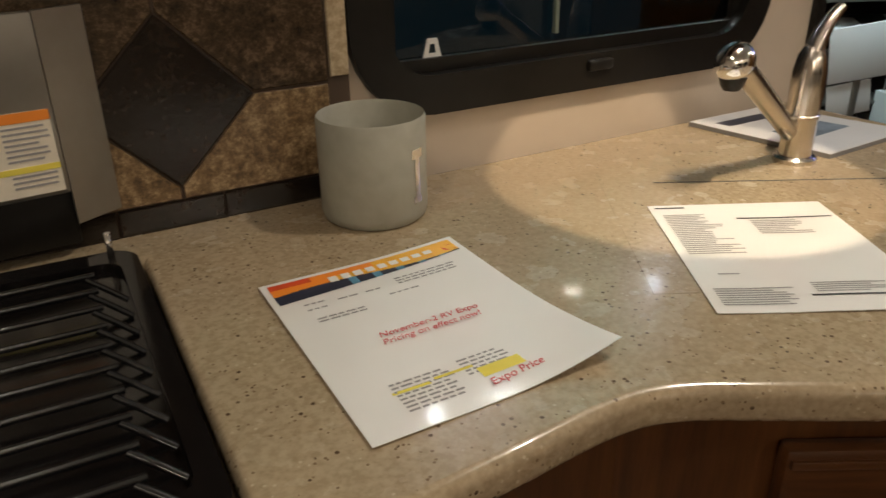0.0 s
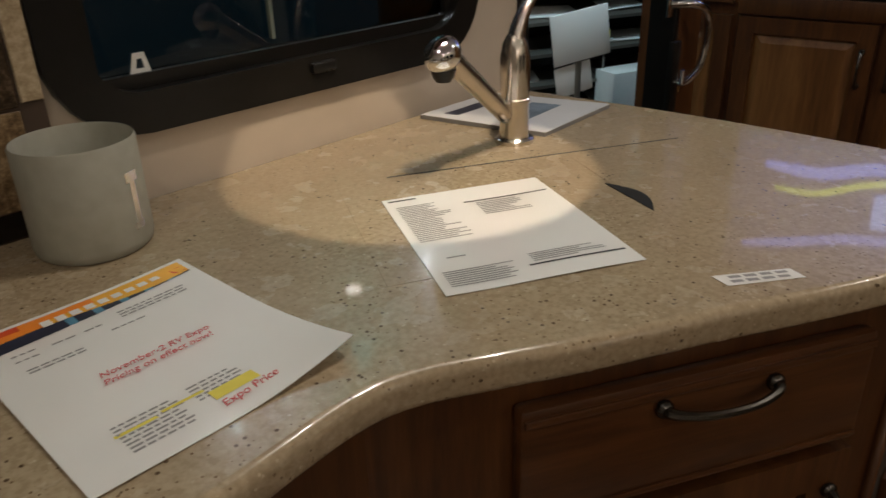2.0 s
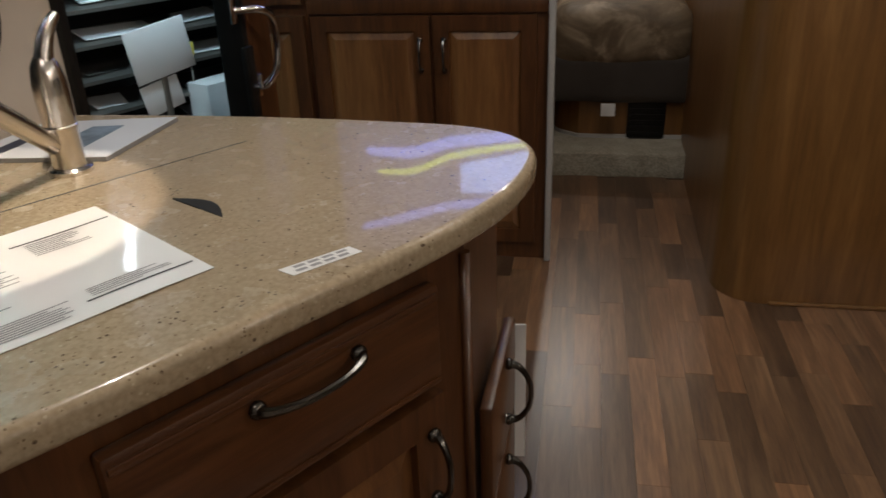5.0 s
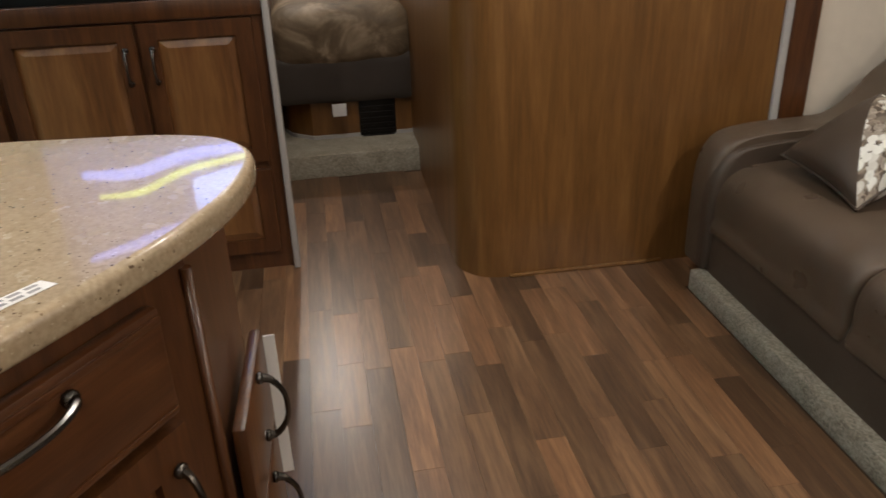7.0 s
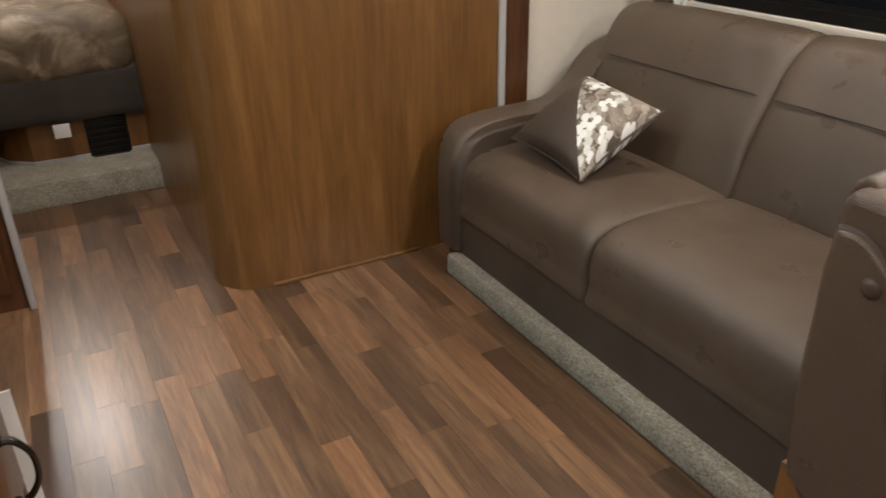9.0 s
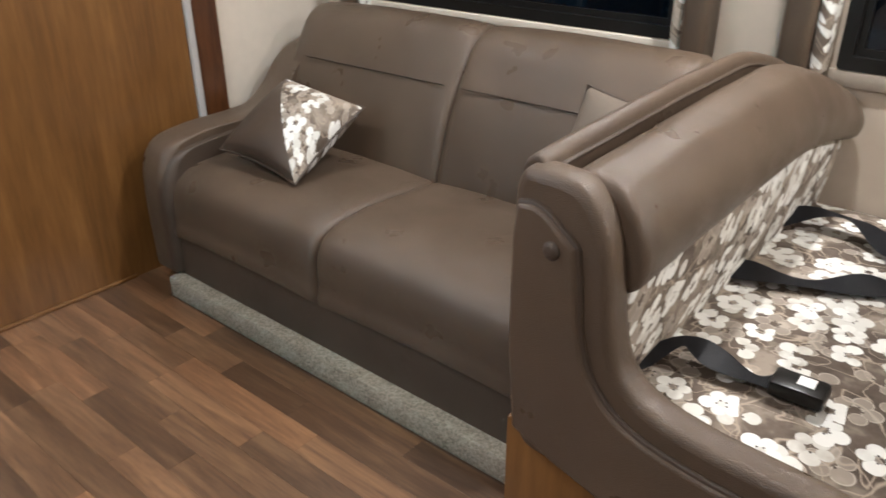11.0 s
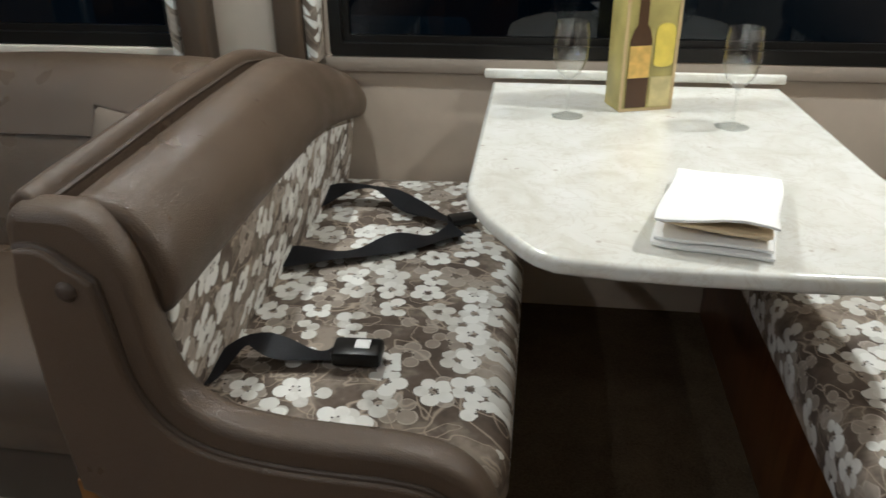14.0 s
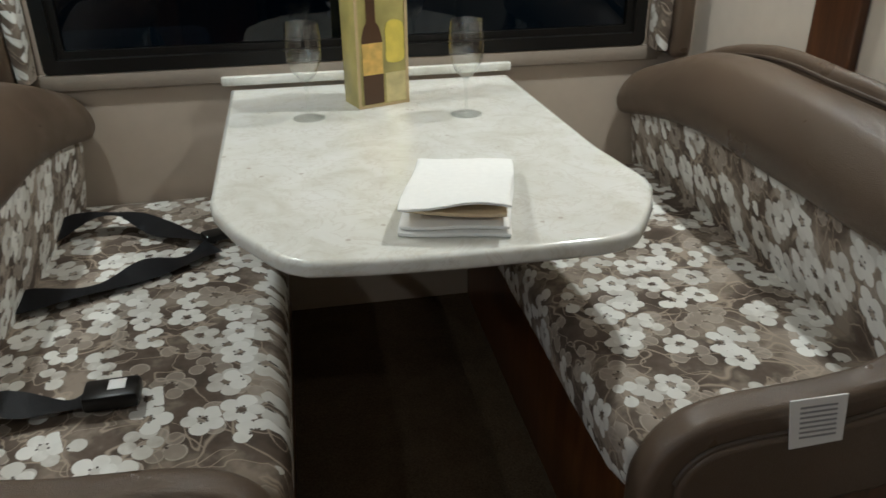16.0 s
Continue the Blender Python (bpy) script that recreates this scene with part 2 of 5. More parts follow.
def marble():
    m = Mat("white_marble", 0.2, coat=0.3)
    v = m.coords()
    col = m.ramp(m.noise(v, 9, 6, 0.65, 0.8), [(0.3, (0.66, 0.64, 0.56)), (0.5, (0.76, 0.75, 0.69)), (0.7, (0.82, 0.81, 0.77))])
    vein = m.ramp(m.noise(v, 13, 5, 0.6, 1.5), [(0.475, 0.0), (0.5, 0.5), (0.525, 0.0)])
    col = m.mix(vein, col, (0.60, 0.56, 0.48))
    fleck = m.ramp(m.cells(v, 26).outputs["Distance"], [(0.09, 0.6), (0.13, 0.0)])
    m.color(m.mix(m.mix(1.0, fleck, m.ramp(m.noise(v, 8, 1), [(0.55, 0.0), (0.6, 1.0)]), "MULTIPLY"), col, (0.4, 0.33, 0.26)))
    return m.m


MARBLE = marble()


def stone_tile(name, a, b, c, rough=0.35):
    m = Mat(name, rough)
    v = m.coords()
    n = m.mix(0.5, m.noise(v, 30, 6, 0.75), m.noise(v, 120, 4, 0.75))
    m.color(m.ramp(n, [(0.34, a), (0.5, b), (0.68, c)]))
    m.bump(n, 0.3, 0.002)
    return m.m


TILE = stone_tile("mottled_stone_tile", (0.05, 0.032, 0.016), (0.17, 0.105, 0.05), (0.42, 0.31, 0.18))
TILE_DARK = stone_tile("dark_stone_tile", (0.02, 0.013, 0.008), (0.05, 0.032, 0.018), (0.15, 0.10, 0.06), 0.2)
TILE_BLACK = stone_tile("black_glass_tile", (0.008, 0.006, 0.005), (0.012, 0.008, 0.006), (0.032, 0.021, 0.014), 0.1)
TILE_EDGE = stone_tile("cream_stone_tile", (0.26, 0.19, 0.11), (0.42, 0.33, 0.21), (0.58, 0.48, 0.34))
GROUT = plain("brown_grout", (0.07, 0.045, 0.03), 0.8)


def glassy(name, tint, gloss=0.06, edge=0.6, least=0.05, fall=3.0):
    m = bpy.data.materials.new(name)
    m.use_nodes = True
    t = m.node_tree
    t.nodes.clear()
    out, mix = t.nodes.new("ShaderNodeOutputMaterial"), t.nodes.new("ShaderNodeMixShader")
    a, b, f = t.nodes.new("ShaderNodeBsdfTransparent"), t.nodes.new("ShaderNodeBsdfGlossy"), t.nodes.new("ShaderNodeLayerWeight")
    a.inputs[0].default_value = (*tint, 1)
    b.inputs["Roughness"].default_value = gloss
    power, scale_ = t.nodes.new("ShaderNodeMath"), t.nodes.new("ShaderNodeMath")
    power.operation, scale_.operation = "POWER", "MULTIPLY_ADD"
    power.inputs[1].default_value, scale_.inputs[1].default_value, scale_.inputs[2].default_value = fall, edge, least
    t.links.new(f.outputs["Facing"], power.inputs[0])
    t.links.new(power.outputs[0], scale_.inputs[0])
    t.links.new(scale_.outputs[0], mix.inputs[0])
    t.links.new(a.outputs[0], mix.inputs[1])
    t.links.new(b.outputs[0], mix.inputs[2])
    t.links.new(mix.outputs[0], out.inputs[0])
    return m


TINTED = glassy("tinted_glass", (0.10, 0.13, 0.14), 0.03)
CLEAR = glassy("wine_glass", (0.985, 0.99, 0.988), 0.08, 0.45, 0.09, 3.0)


def frosted():
    m = Mat("frosted_glass", 0.45, spec=0.4)
    m.color(m.ramp(m.noise(m.coords(), 60, 3), [(0.3, (0.48, 0.47, 0.39)), (0.7, (0.55, 0.54, 0.46))]))
    m.b.inputs["Transmission Weight"].default_value = 0.35
    m.b.inputs["Subsurface Weight"].default_value = 0.0
    return m.m


FROSTED = frosted()


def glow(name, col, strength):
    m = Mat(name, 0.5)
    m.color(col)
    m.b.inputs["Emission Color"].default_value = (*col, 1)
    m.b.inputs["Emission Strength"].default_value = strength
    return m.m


DIFFUSER = glow("lamp_diffuser", (1.0, 0.86, 0.66), 6.0)
SCREEN_DIM = glow("screen_dim", (0.30, 0.32, 0.75), 0.28)
SCREEN_BLUE = glow("screen_blue", (0.30, 0.36, 1.0), 3.2)
SCREEN_WHITE = glow("screen_white", (0.40, 0.52, 1.0), 3.6)
SCREEN_YELLOW = glow("screen_yellow", (0.75, 0.85, 0.12), 3.4)

# ---- shapes ----


def part(name, bm, material, parent=None, label="", smooth=True):
    me = bpy.data.meshes.new(name)
    bmesh.ops.recalc_face_normals(bm, faces=bm.faces)
    bm.to_mesh(me)
    bm.free()
    me.materials.append(material)
    if smooth:
        for p in me.polygons:
            p.use_smooth = True
        me.set_sharp_from_angle(angle=radians(38))
        # broad caps stay flat beside their rounded rims
        for p in me.polygons:
            if len(p.vertices) > 4:
                p.use_smooth = False
    ob = new(name, me)
    if parent:
        ob.parent = parent
        ob.matrix_parent_inverse = parent.matrix_world.inverted()
    if label:
        tagged(ob, label)
    return ob


def thing(name, label, category, at=(0, 0, 0), turn=0.0, group="", kind=""):
    ob = new(name)
    ob.empty_display_size = 0.05
    ob.matrix_world = pose(*at, 0, 0, turn)
    return tagged(ob, label, category, group, kind)


def local(name, bm, material, parent, label="", smooth=True):
    """A part whose mesh is written in its parent's own coordinates."""
    ob = part(name, bm, material, None, label, smooth)
    ob.parent = parent
    return ob


def box(x0, x1, y0, y1, z0, z1, bevel=0.0, segments=2, bm=None):
    made = bm or bmesh.new()
    m = Matrix.LocRotScale(((x0 + x1) / 2, (y0 + y1) / 2, (z0 + z1) / 2), None, (abs(x1 - x0), abs(y1 - y0), abs(z1 - z0)))
    vs = bmesh.ops.create_cube(made, size=1, matrix=m)["verts"]
    if bevel:
        es = list({e for v in vs for e in v.link_edges})
        bmesh.ops.bevel(made, geom=es, offset=bevel, segments=segments, profile=0.5, affect="EDGES")
    return made


def prism(outline, lo, hi, axis="z", bevel=0.0, segments=3):
    """An outline of (a, b) carried from lo to hi along an axis."""
    bm = bmesh.new()

    def at(a, b, c):
        return {"z": (a, b, c), "y": (a, c, b), "x": (c, a, b)}[axis]
    low = [bm.verts.new(at(a, b, lo)) for a, b in outline]
    high = [bm.verts.new(at(a, b, hi)) for a, b in outline]
    bm.faces.new(low)
    bm.faces.new(high)
    n = len(outline)
    for i in range(n):
        bm.faces.new((low[i], low[(i + 1) % n], high[(i + 1) % n], high[i]))
    bmesh.ops.recalc_face_normals(bm, faces=bm.faces)
    if bevel:
        rim = [e for e in bm.edges if (e.verts[0] in low) == (e.verts[1] in low)]
        bmesh.ops.bevel(bm, geom=rim, offset=bevel, segments=segments, profile=0.5, affect="EDGES")
    return bm


def curve(points, steps=6, closed=False):
    """A smooth line through points of any dimension."""
    p = [np.array(q, float) for q in points]
    n = len(p)
    out = []
    for i in range(n if closed else n - 1):
        a, b, c, d = (p[(i + k) % n] if closed else p[min(max(i + k, 0), n - 1)] for k in (-1, 0, 1, 2))
        for s in range(steps):
            t = s / steps
            out.append(0.5 * (2 * b + (c - a) * t + (2 * a - 5 * b + 4 * c - d) * t * t + (3 * b - a - 3 * c + d) * t ** 3))
    if not closed:
        out.append(p[-1])
    return [tuple(q) for q in out]


def tube(points, radius, sides=8, bm=None, flat=1.0):
    made = bm or bmesh.new()
    p = [Vector(q) for q in points]
    rings = []
    side = None
    for i, q in enumerate(p):
        d = (p[min(i + 1, len(p) - 1)] - p[max(i - 1, 0)]).normalized()
        if side is None:
            side = d.orthogonal().normalized()
        side = (side - d * side.dot(d)).normalized()
        up = d.cross(side)
        r = radius(i / (len(p) - 1)) if callable(radius) else radius
        rings.append([made.verts.new(q + side * r * math.cos(a) + up * r * flat * math.sin(a)) for a in (2 * math.pi * k / sides for k in range(sides))])
    for a, b in zip(rings, rings[1:]):
        for k in range(sides):
            made.faces.new((a[k], a[(k + 1) % sides], b[(k + 1) % sides], b[k]))
    made.faces.new(rings[0])
    made.faces.new(rings[-1])
    return made


def lathe(profile, n=32, at=(0, 0, 0), bm=None):
    made = bm or bmesh.new()
    rings = []
    for r, z in profile:
        if r < 1e-5:
            rings.append([made.verts.new((at[0], at[1], at[2] + z))] * n)
        else:
            rings.append([made.verts.new((at[0] + r * math.cos(2 * math.pi * k / n), at[1] + r * math.sin(2 * math.pi * k / n), at[2] + z)) for k in range(n)])
    for a, b in zip(rings, rings[1:]):
        for k in range(n):
            f = []
            for v in (a[k], a[(k + 1) % n], b[(k + 1) % n], b[k]):
                if v not in f:
                    f.append(v)
            if len(f) > 2:
                made.faces.new(f)
    return made


def cushion(x0, x1, y0, y1, z0, z1, r, puff=0.0, cuts=10, lumps=0.0, seed=0):
    bm = bmesh.new()
    bmesh.ops.create_cube(bm, size=2)
    bmesh.ops.subdivide_edges(bm, edges=bm.edges[:], cuts=cuts, use_grid_fill=True)
    half = Vector(((x1 - x0) / 2, (y1 - y0) / 2, (z1 - z0) / 2))
    mid = Vector(((x1 + x0) / 2, (y1 + y0) / 2, (z1 + z0) / 2))
    r = min(r, *half)
    for v in bm.verts:
        u = v.co.copy()
        # crowd the rows towards the rounded edges
        q = Vector([math.copysign(abs(c) ** 0.75, c) * h for c, h in zip(u, half)])
        core = Vector([max(-(h - r), min(h - r, c)) for c, h in zip(q, half)])
        d = q - core
        if d.length > 1e-6:
            big = max(abs(c) for c in d)
            d = d.normalized() * min(r, big * 1.0 if big > r * 0.999 else r)
        p = core + d
        p.z += puff * (1 - u.x ** 2) * (1 - u.y ** 2) * (1 if u.z > 0 else 0)
        if lumps:
            p += Vector((0, 0, 1)) * lumps * noise.noise((p + Vector((seed, 0, 0))) * 5)
        v.co = p + mid
    return bm


def sweep(profile, c0, c1, axis="x", rings=10, end=0.0, shape=None):
    """A closed profile of (a, b) carried along an axis, its ends drawn in over a length."""
    bm = bmesh.new()
    ca = sum(a for a, _ in profile) / len(profile)
    cb = sum(b for _, b in profile) / len(profile)
    stations = [(c0 + (c1 - c0) * i / rings, 1.0) for i in range(rings + 1)]
    if end:
        s = 1 if c1 > c0 else -1
        arc = [(1 - math.cos(t), math.sin(t)) for t in (0.0, 0.35, 0.7, 1.05, 1.57)]
        lo = [(c0 + s * end * a, b) for a, b in arc]
        hi = [(c1 - s * end * a, b) for a, b in reversed(arc)]
        inner = [(c0 + s * end + (c1 - c0 - 2 * s * end) * i / rings, 1.0) for i in range(1, rings)]
        stations = lo + inner + hi
    rows_ = []
    for c, k in stations:
        ring = []
        for a, b in profile:
            da, db = a - ca, b - cb
            length = math.hypot(da, db)
            f = max(0.0, length - end * (1 - k)) / length if end and length else 1.0
            pa, pb = ca + da * f, cb + db * f
            if shape:
                pa, pb = shape(c, pa, pb)
            ring.append(bm.verts.new({"x": (c, pa, pb), "y": (pa, c, pb)}[axis]))
        rows_.append(ring)
    n = len(profile)
    for a, b in zip(rows_, rows_[1:]):
        for k in range(n):
            bm.faces.new((a[k], a[(k + 1) % n], b[(k + 1) % n], b[k]))
    bm.faces.new(rows_[0])
    bm.faces.new(rows_[-1])
    return bm


def structure(name, bm, material, label, parent=None, smooth=False):
    return tagged(part(name, bm, material, parent, smooth=smooth), label, "", "", "structure")

# ---- the shell of the room ----


def plate(outline, holes, thickness, place):
    """A wall with openings: outlines of (a, b), put into the room by place(a, b, depth)."""
    bm = bmesh.new()
    edges = []
    for loop in [outline] + holes:
        vs = [bm.verts.new(place(a, b, 0.0)) for a, b in loop]
        edges += [bm.edges.new((vs[i], vs[(i + 1) % len(vs)])) for i in range(len(vs))]
    bmesh.ops.triangle_fill(bm, edges=edges, use_beauty=True)
    faces = bm.faces[:]
    got = bmesh.ops.extrude_face_region(bm, geom=faces)
    shift = Vector(place(0, 0, thickness)) - Vector(place(0, 0, 0))
    bmesh.ops.translate(bm, verts=[v for v in got["geom"] if isinstance(v, bmesh.types.BMVert)], vec=shift)
    return bm


def round_rect(a0, a1, b0, b1, r, n=7):
    out = []
    for ca, cb, start in ((a1 - r, b1 - r, 0), (a0 + r, b1 - r, 90), (a0 + r, b0 + r, 180), (a1 - r, b0 + r, 270)):
        out += [(ca + r * math.cos(radians(start + 90 * k / n)), cb + r * math.sin(radians(start + 90 * k / n))) for k in range(n + 1)]
    return out


def rect(a0, a1, b0, b1):
    return [(a0, b0), (a1, b0), (a1, b1), (a0, b1)]


def ring(outer, inner, lo, hi, axis="y", bevel=0.0):
    """A frame between two outlines with the same count of points."""
    bm = bmesh.new()

    def at(a, b, c):
        return {"z": (a, b, c), "y": (a, c, b), "x": (c, a, b)}[axis]
    loops = [[bm.verts.new(at(a, b, c)) for a, b in o] for o, c in ((outer, lo), (outer, hi), (inner, hi), (inner, lo))]
    n = len(outer)
    for i in range(4):
        a, b = loops[i], loops[(i + 1) % 4]
        for k in range(n):
            bm.faces.new((a[k], a[(k + 1) % n], b[(k + 1) % n], b[k]))
    return bm


KITCHEN = pose(0.15, 0.875, 0, 0, 0, -4.574)


def kitchen(u, v, z):
    return tuple(KITCHEN @ Vector((u, v, z)))


KW0, KW1, KWZ0, KWZ1 = 0.288, 1.034, 0.993, 1.56
wall_hole = round_rect(KW0 + 0.01, KW1 - 0.01, KWZ0 + 0.01, KWZ1 - 0.01, 0.105)
structure("wall_kitchen", plate([(-1.5, -0.05), (1.158, -0.05), (1.158, 1.98), (1.80, 1.98), (1.80, -0.05), (1.93, -0.05), (1.93, 2.1), (-1.5, 2.1)], [wall_hole], 0.05, lambda a, b, d: kitchen(a, d, b)), WALL, "beige papered kitchen wall with a window and the entry doorway")
structure("wall_entry", box(2.56, 3.0, 1.05, 1.10, -0.05, 2.1), CHERRY, "dark cherry panelled wall beside the entry")
structure("wall_dinette", plate(rect(-1.3, 2.6, -0.05, 2.1), [rect(-0.975, 0.552, 0.80, 1.42), rect(0.955, 2.10, 0.815, 1.42)], -0.05, lambda a, b, d: (a, -2.225 + d, b)), WALL, "beige papered slide-out wall with two dark windows")
structure("wall_west", box(-1.17, -1.12, -2.225, 1.1, -0.05, 2.1), WALL_LIGHT, "light beige papered wall beside the dinette")
structure("wall_trim", box(-1.12, -1.10, -1.70, -1.56, 0.08, 2.05, 0.004), CHERRY, "brown wooden upright trim on the light wall")
structure("wall_sofa_side", box(2.37, 2.42, -2.225, -1.60, -0.05, 2.1), WALL_LIGHT, "light beige wall beside the sofa")
structure("slide_trim", box(2.352, 2.37, -1.712, -1.612, 0.075, 2.05, 0.003), CHERRY, "brown wooden trim of the slide-out")
structure("slide_seal", box(2.340, 2.356, -1.612, -1.586, 0.075, 2.05, 0.005), TRIM_GREY, "grey metal strip beside the oak partition")
structure("ceiling", box(-1.2, 4.95, -2.3, 1.2, CEILING, CEILING + 0.05), CEIL, "off-white vinyl ceiling")
structure("wall_bedroom", box(4.9, 4.95, -2.2, 1.2, -0.05, 2.1), WALL, "beige papered bedroom wall")
structure("wall_hall_side", box(3.0, 4.9, 0.06, 0.10, 0.0, 2.1), OAK, "oak-look hall wall beside the bed")

# partition with a rounded corner
corner = [(2.50 - 0.145 * math.sin(radians(a)), -0.705 + 0.145 * math.cos(radians(a))) for a in range(0, 91, 9)]
structure("wall_partition", prism(corner + [(2.355, -1.60), (2.44, -1.60), (2.44, -0.75), (2.53, -0.65), (4.9, -0.70), (4.9, -0.60)], 0.0, 2.05), OAK, "honey oak-look partition with a rounded corner", smooth=True)
structure("baseboard", box(2.343, 2.355, -1.26, -0.72, 0.0, 0.012, 0.004), OAK, "thin oak strip along the partition's foot")

structure("floor", box(-1.2, 3.49, -2.23, 1.1, -0.06, -0.004), GROUT, "brown wood-plank vinyl floor")
floor = bpy.data.objects["floor"]
structure("slide_floor", box(-1.12, 2.15, -2.224, -1.264, -0.003, 0.070, 0.008), CARPET, "speckled beige carpet over the raised slide-out floor", smooth=True)
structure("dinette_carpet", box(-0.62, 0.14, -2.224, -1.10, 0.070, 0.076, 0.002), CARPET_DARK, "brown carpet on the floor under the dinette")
structure("hall_step", box(3.49, 4.9, -0.60, 0.06, -0.05, 0.106, 0.012), CARPET, "beige carpeted step up to the bedroom", smooth=True)
structure("ground", box(-60, 60, -60, 60, -0.85, -0.80), plain("showroom_floor", (0.12, 0.12, 0.12), 0.4, scale=3), "grey showroom floor outside")


def window(name, place_m, a0, a1, b0, b1, r, frame, label, depth=0.03, divider=None):
    w = tagged(new(name), label, "window", "", "structure")
    w.matrix_world = place_m
    outer, inner = round_rect(a0, a1, b0, b1, r), round_rect(a0 + frame, a1 - frame, b0 + frame, b1 - frame, max(r - frame, 0.006))
    local("window_frame", ring(outer, inner, -0.014, depth), BLACK, w)
    lip = 0.018
    step_in = round_rect(a0 + frame - 0.002, a1 - frame + 0.002, b0 + frame - 0.002, b1 - frame + 0.002, max(r - frame, 0.008))
    step_out = round_rect(a0 + frame + lip, a1 - frame - lip, b0 + frame + lip, b1 - frame - lip, 0.006)
    local("window_sash", ring(step_in, step_out, 0.004, depth - 0.004), BLACK, w)
    pane = local("pane", box(a0 + frame + 0.004, a1 - frame - 0.004, 0.014, 0.018, b0 + frame + 0.004, b1 - frame - 0.004), TINTED, w, "dark tinted glass")
    pane.visible_shadow = False
    if divider:
        local("mullion", box(divider - 0.003, divider + 0.003, 0.004, 0.012, b0 + frame + 0.03, b1 - frame, 0.001), plain("dim_strip", (0.16, 0.20, 0.18), 0.5), w)
    return w


win = window("window_1", KITCHEN, KW0, KW1, KWZ0, KWZ1, 0.115, 0.052, "black-framed kitchen window with dark tinted glass", divider=0.612)
local("latch", box(0.655, 0.70, -0.022, -0.006, 1.02, 1.036, 0.004), BLACK, win)
# white triangular mark stuck to the glass
mark = ring([(0.400, 1.062), (0.428, 1.062), (0.4215, 1.087), (0.4075, 1.087)], [(0.4085, 1.068), (0.420, 1.068), (0.4180, 1.080), (0.4110, 1.080)], 0.010, 0.0125)
local("mark", mark, WHITE, win, "small white sticker")
DIN = pose(0, -2.225, 0, 0, 0, 180)
window("window_2", DIN, -0.552, 0.975, 0.80, 1.42, 0.012, 0.032, "wide dark dinette window with a black frame")
window("window_3", DIN, -2.10, -0.955, 0.815, 1.42, 0.012, 0.032, "dark window with a black frame behind the sofa")
# rail shares the wall's beige; its shade is put into the darker taupe
structure("window_sill", box(-1.02, 0.60, -2.2245, -2.212, 0.757, 0.799, 0.004), plain("shaded_rail", (0.30, 0.25, 0.20), 0.6), "padded beige sill rail under the dinette window, its shade in the colour", smooth=True)
structure("window_sill", box(0.90, 2.16, -2.226, -2.20, 0.785, 0.812, 0.004), WALL_LIGHT, "pale sill rail under the sofa window", smooth=True)

# dim blue backdrops behind the dark panes; their own glow replaces showroom light
structure("backdrop", box(-4, 5, -5.05, -5.0, -0.8, 3.0), glow("blue_backdrop_glow", (0.10, 0.16, 0.22), 0.22), "glowing blue backdrop for the dim showroom beyond the windows")
# added glowing blocks, only faint pale shapes outside
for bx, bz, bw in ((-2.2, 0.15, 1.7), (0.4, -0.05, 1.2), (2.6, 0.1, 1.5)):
    structure("backdrop", box(bx, bx + bw, -4.6, -4.4, bz, bz + 0.55, 0.05), glow("pale_block_glow", (0.18, 0.32, 0.42), 0.32), "glowing pale block for the faint shapes beyond the windows")
structure("backdrop", box(-3, 1.2, 4.0, 4.05, -0.8, 3.0), glow("dark_backdrop_glow", (0.06, 0.10, 0.09), 0.12), "faintly glowing dark backdrop beyond the kitchen window")


def ceiling_light(x, y):
    t = thing("ceiling_light", "round white ceiling lamp with a glowing diffuser", "ceiling light", (x, y, CEILING), group="ceiling lamps")
    local("housing", lathe([(0.085, 0.0), (0.085, -0.012), (0.07, -0.024), (0.066, -0.024), (0.066, 0.0)]), WHITE, t)
    local("diffuser", lathe([(0.066, -0.008), (0.066, -0.022), (0.05, -0.026), (0.0, -0.028)]), DIFFUSER, t)


for lx, ly, _ in LAMPS:
    ceiling_light(lx, ly)

# ---- the kitchen ----
counter_line = curve([(0.10, 0.322), (0.27, 0.321), (0.375, 0.320), (0.43, 0.304), (0.49, 0.263), (0.555, 0.216), (0.66, 0.148), (0.755, 0.082), (0.86, 0.016), (0.965, -0.032), (1.06, -0.053), (1.135, -0.050), (1.20, -0.012), (1.238, 0.06), (1.255, 0.16), (1.272, 0.36), (1.276, 0.56), (1.27, 0.782)], 5)
counter_line = [(0.098, 0.322)] + [p for p in counter_line if p[0] > 0.11] + [(0.157, 0.872), (-0.45, 0.919), (-0.45, 0.842), (0.150, 0.794)]
worktop = part("worktop", prism(counter_line, 0.874, 0.91, bevel=0.011, segments=4), COUNTER)
tagged(worktop, "tan speckled solid-surface worktop with a rounded edge", "worktop")

base = thing("base_cabinet", "cherry-stained peninsula cabinet under the worktop", "cabinet")
A, B = Vector((0.485, 0.298, 0)), Vector((0.905, 0.018, 0))
side_dir = (B - A).normalized()
out_dir = Vector((side_dir.y, -side_dir.x, 0))
ang = math.degrees(math.atan2(side_dir.y, side_dir.x))
outline = [(0.15, 0.36), (0.41, 0.35), (A.x, A.y), (B.x, B.y), (1.195, 0.012), (1.215, 0.05), (1.225, 0.76), (0.15, 0.85)]
part("body", prism(outline, 0.06, 0.8735), CHERRY, base, smooth=False)
part("toe_kick", prism([(0.17, 0.42), (0.43, 0.41), (0.52, 0.33), (0.92, 0.08), (1.17, 0.07), (1.17, 0.7), (0.17, 0.8)], 0.0, 0.06), BLACK, base, smooth=False)
face = pose(A.x, A.y, 0, 0, 0, ang)


